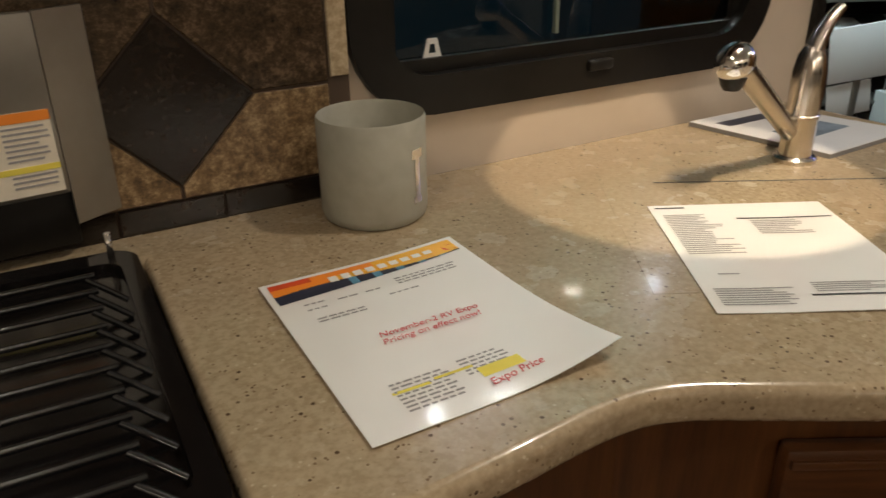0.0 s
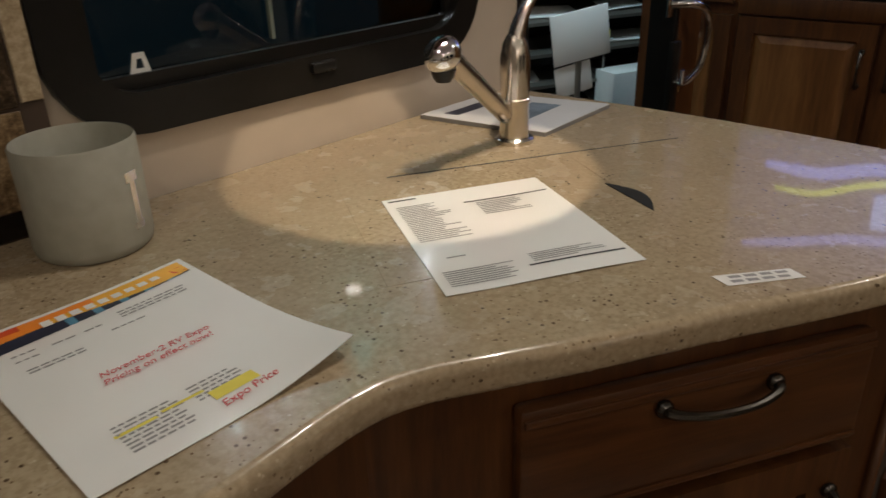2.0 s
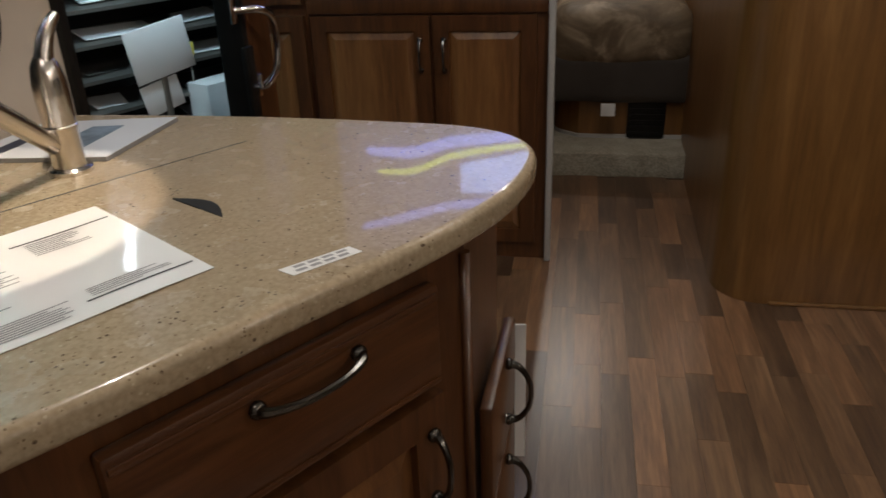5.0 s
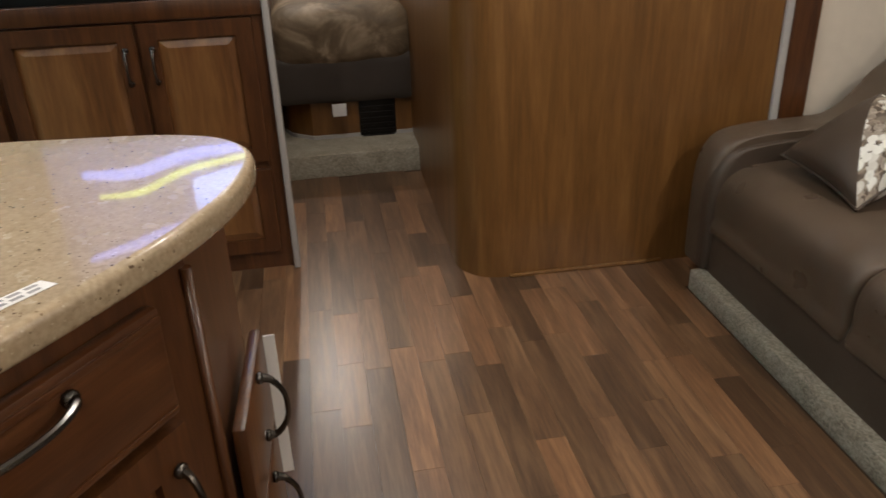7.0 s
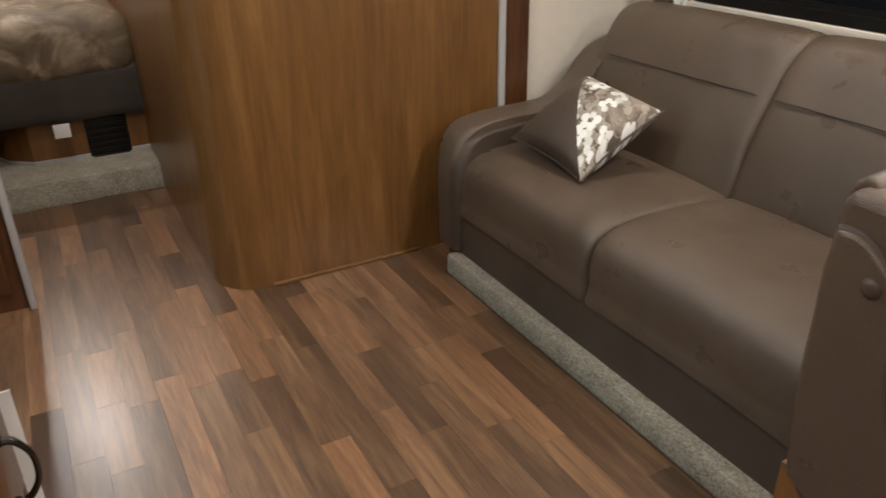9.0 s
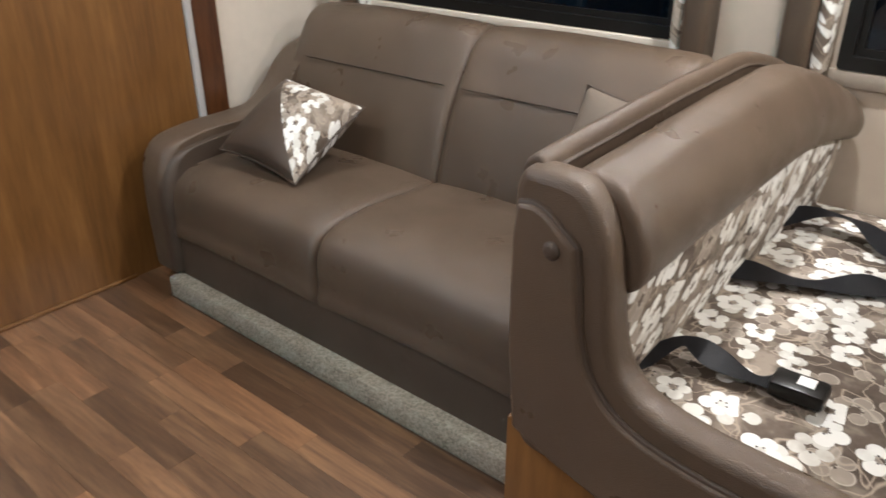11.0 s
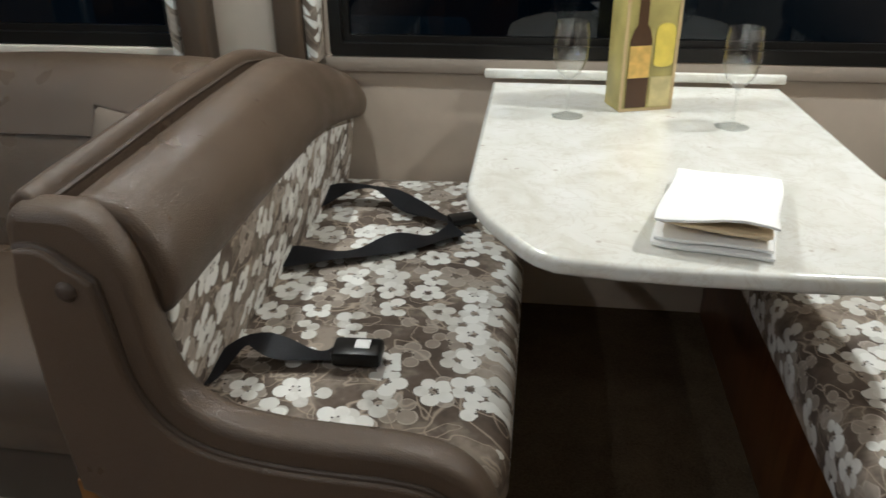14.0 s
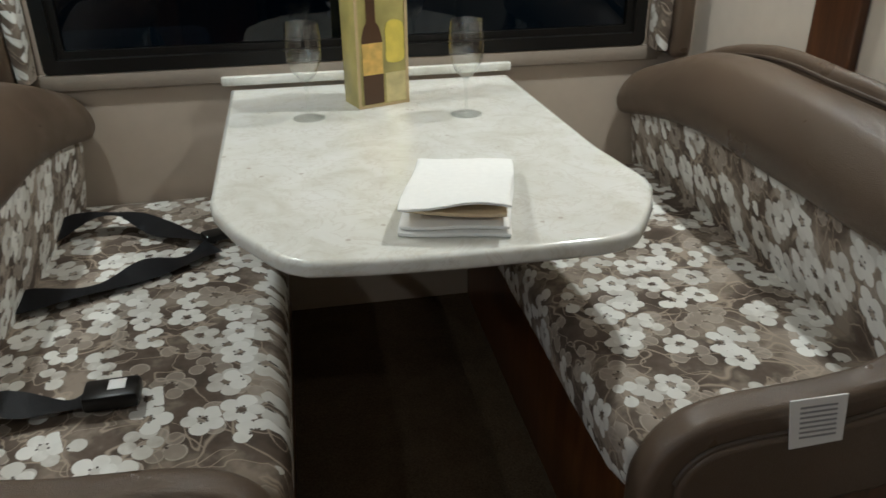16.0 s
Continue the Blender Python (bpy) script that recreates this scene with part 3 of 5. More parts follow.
def raised_front(w, h):
    """A front of w by h in its own plane: bevelled slab, facing -y."""
    return box(0, w, -0.02, 0, 0, h, 0.006, 2)


def pull(length, rise=0.026, r=0.0052):
    pts = curve([(-length / 2, 0.0, 0), (-length / 2 + 0.004, -rise * 0.55, 0), (-length * 0.25, -rise, 0), (0, -rise * 1.12, 0), (length * 0.25, -rise, 0), (length / 2 - 0.004, -rise * 0.55, 0), (length / 2, 0.0, 0)], 5)
    bm = tube(pts, lambda t: r * (0.8 + 0.9 * abs(2 * t - 1) ** 3), 8)
    for s in (-1, 1):
        bmesh.ops.create_uvsphere(bm, u_segments=10, v_segments=6, radius=r * 1.9, matrix=Matrix.Translation((s * length / 2, -0.004, 0)) @ Matrix.Diagonal((1, 0.7, 1, 1)))
    return bm


def place_part(name, bm, mat, parent, m, label=""):
    ob = part(name, bm, mat, None, label)
    ob.parent = parent
    ob.matrix_parent_inverse = parent.matrix_world.inverted()
    ob.matrix_basis = m
    return ob


def panel_door(parent, m, w, h, pull_at=None, pull_turn=90, frame=0.05):
    d = place_part("door", ring(rect(0, w, 0, h), rect(frame, w - frame, frame, h - frame), -0.02, 0.0), CHERRY, parent, m)
    inset = ring(rect(frame - 0.001, w - frame + 0.001, frame - 0.001, h - frame + 0.001), rect(frame + 0.028, w - frame - 0.028, frame + 0.028, h - frame - 0.028), -0.010, 0.0)
    for v in inset.verts:
        if frame + 0.01 < v.co.x < w - frame - 0.01 and frame + 0.01 < v.co.z < h - frame - 0.01 and v.co.y < -0.005:
            v.co.y = -0.017
        elif v.co.y < -0.005:
            v.co.y = -0.007
    box(frame + 0.027, w - frame - 0.027, -0.017, -0.001, frame + 0.027, h - frame - 0.027, bm=inset)
    panel = local("panel", inset, CHERRY_PANEL, d, smooth=False)
    if pull_at:
        handle = local("handle", pull(0.10), HANDLE, d, "dark metal bow handle")
        handle.matrix_basis = pose(pull_at[0], -0.021, pull_at[1], 0, pull_turn, 0)
    return d


drawer = place_part("drawer", raised_front(0.396, 0.136), CHERRY_X, base, face @ pose(0.043, -0.001, 0.708))
local("trim", box(0.004, 0.392, -0.0235, -0.019, 0.118, 0.127, 0.0018), CHERRY_X, drawer)
h = local("handle", pull(0.125), HANDLE, drawer, "dark metal bow handle")
h.matrix_basis = pose(0.207, -0.021, 0.107)
local("trim", box(0.004, 0.392, -0.0225, -0.019, 0.006, 0.013, 0.0018), CHERRY_X, drawer)
panel_door(base, face @ pose(0.043, -0.001, 0.11), 0.396, 0.585, (0.372, 0.485))
place_part("trim", tube([(0.0, 0, 0.07), (0.0, 0, 0.855)], 0.007, 8), CHERRY, base, face @ pose(0.502, -0.003, 0))
for k, (z0, z1) in enumerate(((0.425, 0.598), (0.10, 0.41))):
    dr = place_part("drawer", raised_front(0.255, z1 - z0), CHERRY, base, pose(0.935, 0.009, z0, 0, 0, -2.0))
    hh = local("handle", pull(0.105, 0.034), HANDLE, dr, "dark metal bow handle")
    hh.matrix_basis = pose(0.135, -0.021, (z1 - z0) / 2 + (0.02 if k == 0 else 0.09), 0, 90, 0)
notice = tagged(part("paper_notice", prism([(1.190, -0.018), (1.193, -0.018), (1.195, -0.037), (1.192, -0.037)], 0.30, 0.58), PAPER), "white printed notice taped on the low drawer", "notice")

# lids over the double sink
for lid in ([(0.699, 0.667), (0.969, 0.488), (0.897, 0.380), (0.852, 0.292), (0.815, 0.244), (0.527, 0.424)], [(0.976, 0.483), (1.128, 0.382), (0.985, 0.150), (0.823, 0.243), (0.860, 0.290), (0.904, 0.376)]):
    tagged(part("sink_cover", prism(lid, 0.9090, 0.9104, bevel=0.0007, segments=1), COUNTER), "tan speckled sink cover set flush in the worktop", "sink cover", "sink covers")
# seams and cut-out of the sink cover
structure("worktop_seam", tube([(0.76, 0.632, 0.9103), (0.977, 0.489, 0.9103), (1.135, 0.382, 0.9103)], 0.0008, 6), INK_DARK, "dark joint line across the worktop")
s0, s1 = Vector((0.900, 0.382, 0)), Vector((0.850, 0.293, 0))
sd = s1 - s0
sn = Vector((sd.y, -sd.x, 0)).normalized()
cut = [tuple((s0 + sd * (k / 12)).to_2d()) for k in range(13)] + [tuple((s0 + sd * (k / 12) - sn * 0.022 * math.sin(math.pi * k / 12)).to_2d()) for k in range(11, 0, -1)]
# solid near-black insert, its colour standing in for the shade inside the hole
structure("sink_finger_hole", prism(cut, 0.905, 0.9116), HOLE_SHADE, "dark half-round insert for the shaded finger hole in the sink cover")

# sheets of paper


def sheet(name, corners, lift, label, thickness=0.0006, n=14):
    """A sheet over four corners (top left, top right, bottom right, bottom left) with lifted corners."""
    tl, tr, br, bl = (Vector(c) for c in corners)
    bm = bmesh.new()
    g = []
    for j in range(n + 1):
        row = []
        for i in range(n + 1):
            u, v = i / n, j / n
            p = (tl * (1 - u) + tr * u) * (1 - v) + (bl * (1 - u) + br * u) * v
            row.append(bm.verts.new((p.x, p.y, p.z + lift(u, v))))
        g.append(row)
    for j in range(n):
        for i in range(n):
            bm.faces.new((g[j][i], g[j + 1][i], g[j + 1][i + 1], g[j][i + 1]))
    low = [[bm.verts.new(v.co - Vector((0, 0, thickness))) for v in row] for row in g]
    rim = [g[0][i] for i in range(n)] + [g[j][n] for j in range(n)] + [g[n][i] for i in range(n, 0, -1)] + [g[j][0] for j in range(n, 0, -1)]
    rim_low = [low[0][i] for i in range(n)] + [low[j][n] for j in range(n)] + [low[n][i] for i in range(n, 0, -1)] + [low[j][0] for j in range(n, 0, -1)]
    for k in range(len(rim)):
        q = (k + 1) % len(rim)
        bm.faces.new((rim[k], rim_low[k], rim_low[q], rim[q]))
    for j in range(n):
        for i in range(n):
            bm.faces.new((low[j][i], low[j][i + 1], low[j + 1][i + 1], low[j + 1][i]))
    return tagged(part(name, bm, PAPER if n == 2 else SLEEVE), label, "paper")


def print_on(parent, corners, lift, items, name="printed_line"):
    """Bars of ink on a sheet: (u0, v0, u1, v1, material, skew)."""
    tl, tr, br, bl = (Vector(c) for c in corners)

    def at(u, v, up):
        p = (tl * (1 - u) + tr * u) * (1 - v) + (bl * (1 - u) + br * u) * v
        return (p.x, p.y, p.z + lift(u, v) + up)
    stacks = {}
    for u0, v0, u1, v1, mat in items:
        bm = stacks.setdefault(mat, bmesh.new())
        n = max(1, int((u1 - u0) / 0.12))
        for k in range(n):
            a, b = u0 + (u1 - u0) * k / n, u0 + (u1 - u0) * (k + 1) / n
            bm.faces.new([bm.verts.new(at(u, v, 0.0005)) for u, v in ((a, v0), (b, v0), (b, v1), (a, v1))])
    for mat, bm in stacks.items():
        tagged(part(name, bm, mat, parent, smooth=False), kind="stuff")


def letters(parent, text, size, m, material, name="lettering", shear=0.0):
    data = bpy.data.curves.new(name, "FONT")
    data.body, data.size, data.extrude, data.shear = text, size, 0.0002, shear
    data.align_x = "CENTER"
    tmp = bpy.data.objects.new(name, data)
    me = bpy.data.meshes.new_from_object(tmp)
    bpy.data.objects.remove(tmp)
    ob = new(name, me)
    me.materials.clear()
    me.materials.append(material)
    ob.parent = parent
    ob.matrix_parent_inverse = parent.matrix_world.inverted()
    ob.matrix_basis = m
    return ob


rng = random.Random(4)
P1 = [(0.224, 0.655, 0.912), (0.442, 0.642, 0.912), (0.424, 0.368, 0.912), (0.197, 0.383, 0.912)]


def lift1(u, v):
    return 0.016 * max(0.0, (u + v - 1.45) / 0.55) ** 2 + 0.006 * max(0.0, u - v - 0.55) ** 1.5 + 0.0008 * math.sin(5 * u + 2)


flyer = sheet("paper_flyer", P1, lift1, "white price flyer with an orange banner, curling at one corner")
bars = []
for k in range(24):
    u0, u1 = 0.03 + 0.94 * k / 24, 0.03 + 0.94 * (k + 1) / 24
    t = k / 23
    crest = 0.118 - 0.018 * math.sin(5 * t + 0.4) - 0.02 * t
    foot = 0.175 - 0.055 * t
    tone = RED_PRINT if t < 0.18 else (ORANGE if t < 0.55 else GOLD_PRINT)
    bars += [(u0, 0.022, u1, 0.06, tone), (u0, 0.06, u1, crest, ORANGE if t < 0.3 else GOLD_PRINT), (u0, crest, u1, foot, NAVY if t < 0.3 or k % 3 else BLUE_PRINT)]
bars += [(0.9, 0.06, 0.97, 0.10, RED_PRINT)]
for u, v, n, w in ((0.12, 0.21, 1, 0.1), (0.12, 0.25, 1, 0.08), (0.27, 0.225, 1, 0.06), (0.4, 0.225, 1, 0.05), (0.56, 0.19, 3, 0.28), (0.13, 0.32, 2, 0.22), (0.48, 0.285, 1, 0.14), (0.18, 0.78, 8, 0.2), (0.46, 0.77, 5, 0.16)):
    for k in range(n):
        a, vv = u, v + k * 0.019
        while a < u + w:
            b = a + rng.uniform(0.018, 0.045)
            bars.append((a, vv, b, vv + 0.0085, INK))
            a = b + 0.009
bars += [(0.17, 0.82, 0.32, 0.833, YELLOW_INK), (0.34, 0.81, 0.5, 0.822, YELLOW_INK), (0.5, 0.835, 0.68, 0.885, YELLOW_INK)]
print_on(flyer, P1, lift1, bars)
flat1 = pose(0.325, 0.515, 0.9135, 0, 0, -3.5)
letters(flyer, "November-2 RV Expo", 0.0112, flat1 @ pose(0, -0.014, 0), RED_INK, shear=0.25)
letters(flyer, "Pricing on effect now!", 0.0112, flat1 @ pose(-0.003, -0.026, 0), RED_INK, shear=0.25)
letters(flyer, "Expo Price", 0.0125, pose(0.338, 0.393, 0.9135, 0, 0, 2), RED_INK, shear=0.25)
print_on(flyer, P1, lambda u, v: lift1(u, v) + 0.0008, [(0.30 + 0.062 * k, 0.062, 0.342 + 0.062 * k, 0.105 - 0.002 * k, PAPER) for k in range(9)], "banner_block")

P2 = [(0.689, 0.578, 0.9118), (0.867, 0.467, 0.9118), (0.725, 0.245, 0.9118), (0.544, 0.364, 0.9118)]


def lift2(u, v):
    return 0.0006 * math.sin(7 * u) * math.sin(5 * v) + 0.003 * max(0.0, v - 0.86) * max(0.0, 0.4 - u)


spec = sheet("paper_sheet", P2, lift2, "white printed specification sheet lying on the worktop")
bars = [(0.03, 0.03, 0.2, 0.045, INK_DARK), (0.44, 0.17, 0.97, 0.182, INK_DARK), (0.46, 0.88, 0.97, 0.892, INK_DARK)]
for u, v, n, w, step in ((0.05, 0.12, 22, 0.3, 0.019), (0.5, 0.20, 8, 0.3, 0.019), (0.05, 0.82, 8, 0.37, 0.017), (0.5, 0.79, 5, 0.4, 0.016), (0.12, 0.70, 1, 0.1, 0.02)):
    for k in range(n):
        bars.append((u, v + k * step, u + w * rng.uniform(0.55, 1.0), v + k * step + step * 0.45, INK))
print_on(spec, P2, lift2, bars)

P3 = [(0.727, 0.178, 0.911), (0.787, 0.122, 0.911), (0.777, 0.104, 0.911), (0.717, 0.158, 0.911)]
label_ = sheet("worktop_label", P3, lambda u, v: 0.0, "small white printed label stuck on the worktop", n=2)
print_on(label_, P3, lambda u, v: 0.0, [(0.15 + 0.2 * k, 0.18, 0.30 + 0.2 * k, 0.42, INK) for k in range(4)] + [(0.1 + 0.2 * k, 0.6, 0.25 + 0.2 * k, 0.84, INK) for k in range(4)])
# magazine by the faucet
MG = [(1.005, 0.776), (1.19, 0.762), (1.232, 0.545), (1.03, 0.55)]
mag = thing("magazine", "glossy white magazine with a blue car photo", "magazine")
part("page_block", prism(MG, 0.9105, 0.917), plain("page_edges", (0.22, 0.21, 0.21), 0.6, bump=0), mag, smooth=False)
part("cover", prism([(x * 0.998 + 0.002, y) for x, y in MG], 0.917, 0.9178), plain("glossy_cover", (0.72, 0.74, 0.78), 0.12, grain=0.05, scale=9, bump=0, coat=0.4), mag, smooth=False)
part("photo", prism([(1.06, 0.665), (1.17, 0.66), (1.18, 0.61), (1.065, 0.61)], 0.9178, 0.9182), plain("photo_print", (0.20, 0.25, 0.31), 0.15, grain=0.5, scale=30, bump=0, coat=0.4), mag, smooth=False)
part("title", prism([(1.03, 0.745), (1.17, 0.735), (1.173, 0.71), (1.035, 0.72)], 0.9178, 0.9182), NAVY, mag, smooth=False)

# faucet
fa = thing("faucet", "brushed nickel single-lever kitchen faucet", "faucet", (0.988, 0.579, 0.91))
local("base_ring", lathe([(0.0, 0), (0.0295, 0), (0.0295, 0.006), (0.026, 0.009), (0.0, 0.009)], 28), CHROME, fa)
local("body", lathe([(0.0225, 0.008), (0.0215, 0.06), (0.0228, 0.062), (0.0228, 0.066), (0.0212, 0.068), (0.0225, 0.105), (0.022, 0.125), (0.0185, 0.145), (0.012, 0.158), (0.0, 0.163)], 28), CHROME, fa)
sp0, sp1 = Vector((-0.005, 0.005, 0.035)), Vector((-0.170, -0.008, 0.158))
local("spout", tube([tuple(sp0.lerp(sp1, t / 8)) for t in range(9)], lambda t: 0.0130 + 0.002 * t, 16), CHROME, fa)
hd = sp1 + Vector((-0.012, -0.003, 0.004))
head = bmesh.new()
bmesh.ops.create_uvsphere(head, u_segments=24, v_segments=14, radius=0.024, matrix=Matrix.Translation(hd) @ pose(0, 0, 0, 0, -25, 0) @ Matrix.Diagonal((1.1, 0.95, 0.95, 1)))
local("spray_head", head, POLISHED, fa)
local("aerator", lathe([(0.0, -0.034), (0.010, -0.034), (0.014, -0.028), (0.017, -0.018), (0.0, -0.015)], 20, tuple(hd)), BLACK, fa)
local("lever", tube(curve([(0.0, 0.002, 0.14), (0.008, 0.0, 0.168), (0.020, -0.003, 0.190), (0.036, -0.006, 0.205)], 6), lambda t: 0.0190 - 0.0095 * t, 16, flat=0.72), CHROME, fa)

# canister
cn = thing("canister", "frosted glass jar with a shiny vertical emblem", "jar", (0.416, 0.760, 0.91))
local("jar", lathe([(0.0, 0.0), (0.056, 0.0), (0.061, 0.004), (0.063, 0.012), (0.063, 0.120), (0.0615, 0.123), (0.060, 0.120), (0.060, 0.012), (0.0, 0.008)], 48), FROSTED, cn)
for z0, z1, w in ((0.079, 0.090, 0.018), (0.034, 0.079, 0.008), (0.026, 0.034, 0.014)):
    bm = bmesh.new()
    n = 5
    for k in range(n):
        a0, a1 = (radians(-67) + (w / 0.063) * (s - 0.5) for s in (k / n, (k + 1) / n))
        bm.faces.new([bm.verts.new((0.0636 * math.cos(a), 0.0636 * math.sin(a), z)) for a, z in ((a0, z0), (a1, z0), (a1, z1), (a0, z1))])
    local("emblem", bm, POLISHED, cn)

# tiled splashback
splash = tagged(new("splashback"), "brown mottled stone tiles with black diamond insets", "", "", "structure")
splash.matrix_world = KITCHEN
local("grout", box(-0.9, 0.287, -0.008, -0.0005, 0.905, 1.7), GROUT, splash)


def tile(outline, mat, depth=0.013):
    local("tile", prism(outline, -depth, -0.006, "y", 0.0012, 1), mat, splash, smooth=False)


for k in range(7):
    tile(rect(0.0045 + 0.1135 - 0.12 * k, 0.1225 + 0.1135 - 0.12 * k, 0.911, 0.9405), TILE_BLACK)
tile(rect(0.2385, 0.286, 0.911, 0.9405), TILE_BLACK)
for k in range(5):
    tile(rect(0.262, 0.286, 1.06 + 0.115 * k, 1.172 + 0.115 * k), TILE_EDGE)
CX, CZ, RD = 0.071, 1.054, 0.094
for dx in (0, -0.36):
    cx = CX + dx
    tile([(cx - RD, CZ), (cx, CZ - RD), (cx + RD, CZ), (cx, CZ + RD)], TILE_BLACK, 0.015)
    g = 0.0022
    for sx in (-1, 1):
        far = 0.258 - cx if dx == 0 and sx == 1 else (0.18)
        low = [(cx + sx * g, 0.943), (cx + sx * far, 0.943), (cx + sx * far, CZ - g), (cx + sx * (RD + g), CZ - g), (cx + sx * g, CZ - RD - g)]
        top = [(cx + sx * g, CZ + RD + g), (cx + sx * (RD + g), CZ + g), (cx + sx * far, CZ + g), (cx + sx * far, CZ + 0.22), (cx + sx * g, CZ + 0.22)]
        tile(low, TILE)
        tile(top, TILE_DARK)

# stove
st = thing("stove", "black enamel gas stove with iron grates", "stove", (0.156, 0.845, 0), -6.5)
local("cooktop", prism(round_rect(-0.55, -0.004, -0.50, -0.058, 0.03), 0.86, 0.922, bevel=0.010, segments=3), ENAMEL, st)
local("rim", ring(round_rect(-0.545, -0.006, -0.495, -0.060, 0.028), round_rect(-0.52, -0.024, -0.46, -0.088, 0.02), 0.920, 0.930, "z"), ENAMEL, st)
local("oven_front", box(-0.55, -0.004, -0.52, -0.47, 0.10, 0.86, 0.004), ENAMEL, st)
for k in range(10):
    v = -0.163 - 0.033 * k
    pts = [(-0.53, v, 0.950), (-0.30, v, 0.951), (-0.068, v, 0.953), (-0.058, v - 0.002, 0.951), (-0.028, v - 0.020, 0.932)]
    local("grate_bar", tube(curve(pts, 4), 0.0029, 10), IRON, st)
for v in (-0.10, -0.36):
    local("grate_rail", tube([(-0.30, v + 0.06, 0.944), (-0.30, v - 0.12, 0.944)], 0.003, 6), IRON, st)
for bx, by in ((-0.20, -0.17), (-0.20, -0.36)):
    local("burner", lathe([(0.0, 0.0), (0.045, 0.0), (0.045, 0.006), (0.036, 0.012), (0.0, 0.014)], 28, (bx, by, 0.922)), POLISHED, st, "shiny burner cap")
local("hinge_post", tube([(-0.030, -0.072, 0.925), (-0.030, -0.072, 0.955)], 0.0035, 8), POLISHED, st)

# raised stove cover behind the grates
cv = thing("stove_cover", "folded-up steel stove cover with a warning label", "stove cover")
part("panel", box(-0.42, 0.103, 0.832, 0.842, 0.985, 1.165, 0.003), STEEL, cv, "brushed steel panel")
part("side_wing", prism([(0.103, 0.840), (0.103, 0.832), (0.151, 0.854), (0.151, 0.862)], 0.95, 1.165), STEEL, cv)
part("shadow_gap", box(-0.42, 0.104, 0.842, 0.858, 0.925, 0.985, 0.002), BLACK, cv)
wl = tagged(part("warning_label", box(-0.10, 0.098, 0.8308, 0.8318, 0.99, 1.074), plain("label_white", (0.72, 0.66, 0.55), 0.6, bump=0), cv), "cream warning label with an orange heading")
part("heading", box(-0.10, 0.098, 0.830, 0.8306, 1.064, 1.074), ORANGE, wl)
part("stripe", box(-0.10, 0.098, 0.830, 0.8306, 1.014, 1.02), YELLOW_INK, wl)
ib = bmesh.new()
for k in range(12):
    zz = 1.058 - 0.0054 * k
    if 1.011 < zz < 1.022:
        continue
    for c in (0.0, 0.05):
        box(0.003 + c, 0.003 + c + rng.uniform(0.03, 0.042), 0.8301, 0.8306, zz, zz + 0.0022, bm=ib)
part("small_print", ib, INK, wl, smooth=False)

# overhead cabinet above the kitchen, closing the space
oh = thing("wall_cabinet", "cherry-stained overhead cabinets along the kitchen wall", "cabinet")
ohb = part("body", box(0, 1.15, -0.34, -0.001, 1.74, 2.05), CHERRY, oh, smooth=False)
oh.matrix_world = KITCHEN

# ---- the entry and the hall ----
door_f = tagged(new("door_1"), "open entry doorway with a black frame", "door", "", "structure")
door_f.matrix_world = KITCHEN
for n_, b_ in (("jamb", (1.158, 1.182, -0.012, 0.06, -0.05, 1.98)), ("jamb", (1.776, 1.80, -0.012, 0.06, -0.05, 1.98)), ("head", (1.182, 1.776, -0.012, 0.06, 1.955, 1.98))):
    local(n_, box(*b_, 0.003), BLACK, door_f)
gh = thing("grab_handle", "chrome grab handle beside the entry door", "handle", kitchen(1.815, 0, 0), -4.574)
local("bar", tube(curve([(-0.05, -0.004, 0.985), (-0.02, -0.05, 0.985), (0.03, -0.06, 0.96), (0.045, -0.06, 0.90), (0.035, -0.055, 0.83), (0.02, -0.03, 0.79), (0.012, -0.004, 0.785)], 6), 0.0105, 10), POLISHED, gh)
for gz, gx in ((0.985, -0.05), (0.785, 0.012)):
    local("mount", box(gx - 0.02, gx + 0.02, -0.008, -0.001, gz - 0.03, gz + 0.03, 0.003), POLISHED, gh)
structure("wall_panel", box(1.80, 1.93, -0.006, -0.001, 0.0, 2.05), CHERRY, "dark cherry wall panel beside the entry door").matrix_world = KITCHEN
lat = thing("door_latch", "black and chrome entry door latch", "latch", kitchen(1.765, -0.02, 0), -4.574)
local("plate", box(-0.02, 0.02, -0.012, 0.004, 0.72, 0.90, 0.004), BLACK, lat)
local("lever", tube([(0, -0.012, 0.80), (0, -0.03, 0.80), (-0.01, -0.034, 0.835)], 0.006, 8), POLISHED, lat)

# the rack of leaflets outside
rack = thing("leaflet_rack", "black display rack filled with pale leaflets", "display rack", (2.72, 1.62, -0.8), -28)
for rx in (-0.62, 0.62):
    local("post", box(rx - 0.02, rx + 0.02, -0.02, 0.02, 0, 2.1, 0.004), STEEL, rack)
local("back", box(-0.62, 0.62, 0.03, 0.05, 0.1, 2.1), BLACK, rack)
for k in range(9):
    z = 0.85 + 0.12 * k
    local("shelf", prism([(-0.14, z), (0.03, z + 0.04), (0.03, z + 0.05), (-0.14, z + 0.012)], -0.62, 0.62, "x"), STEEL, rack)
for k in range(9):
    for j in range(3):
        w = rng.uniform(0.16, 0.30)
        ob = local("leaflet", box(0, w, -0.10, 0.0, 0, 0.004, 0.001), PAPER if (k + j) % 3 else STEEL, rack)
        ob.matrix_basis = pose(-0.6 + 0.4 * j + rng.uniform(0, 0.08), -0.01, 0.90 + 0.12 * k, 14, rng.uniform(-5, 5), rng.uniform(-8, 8))
bd = thing("white_board", "white cardboard sign on a stake outside the door", "sign", (2.565, 1.33, -0.8), -30)
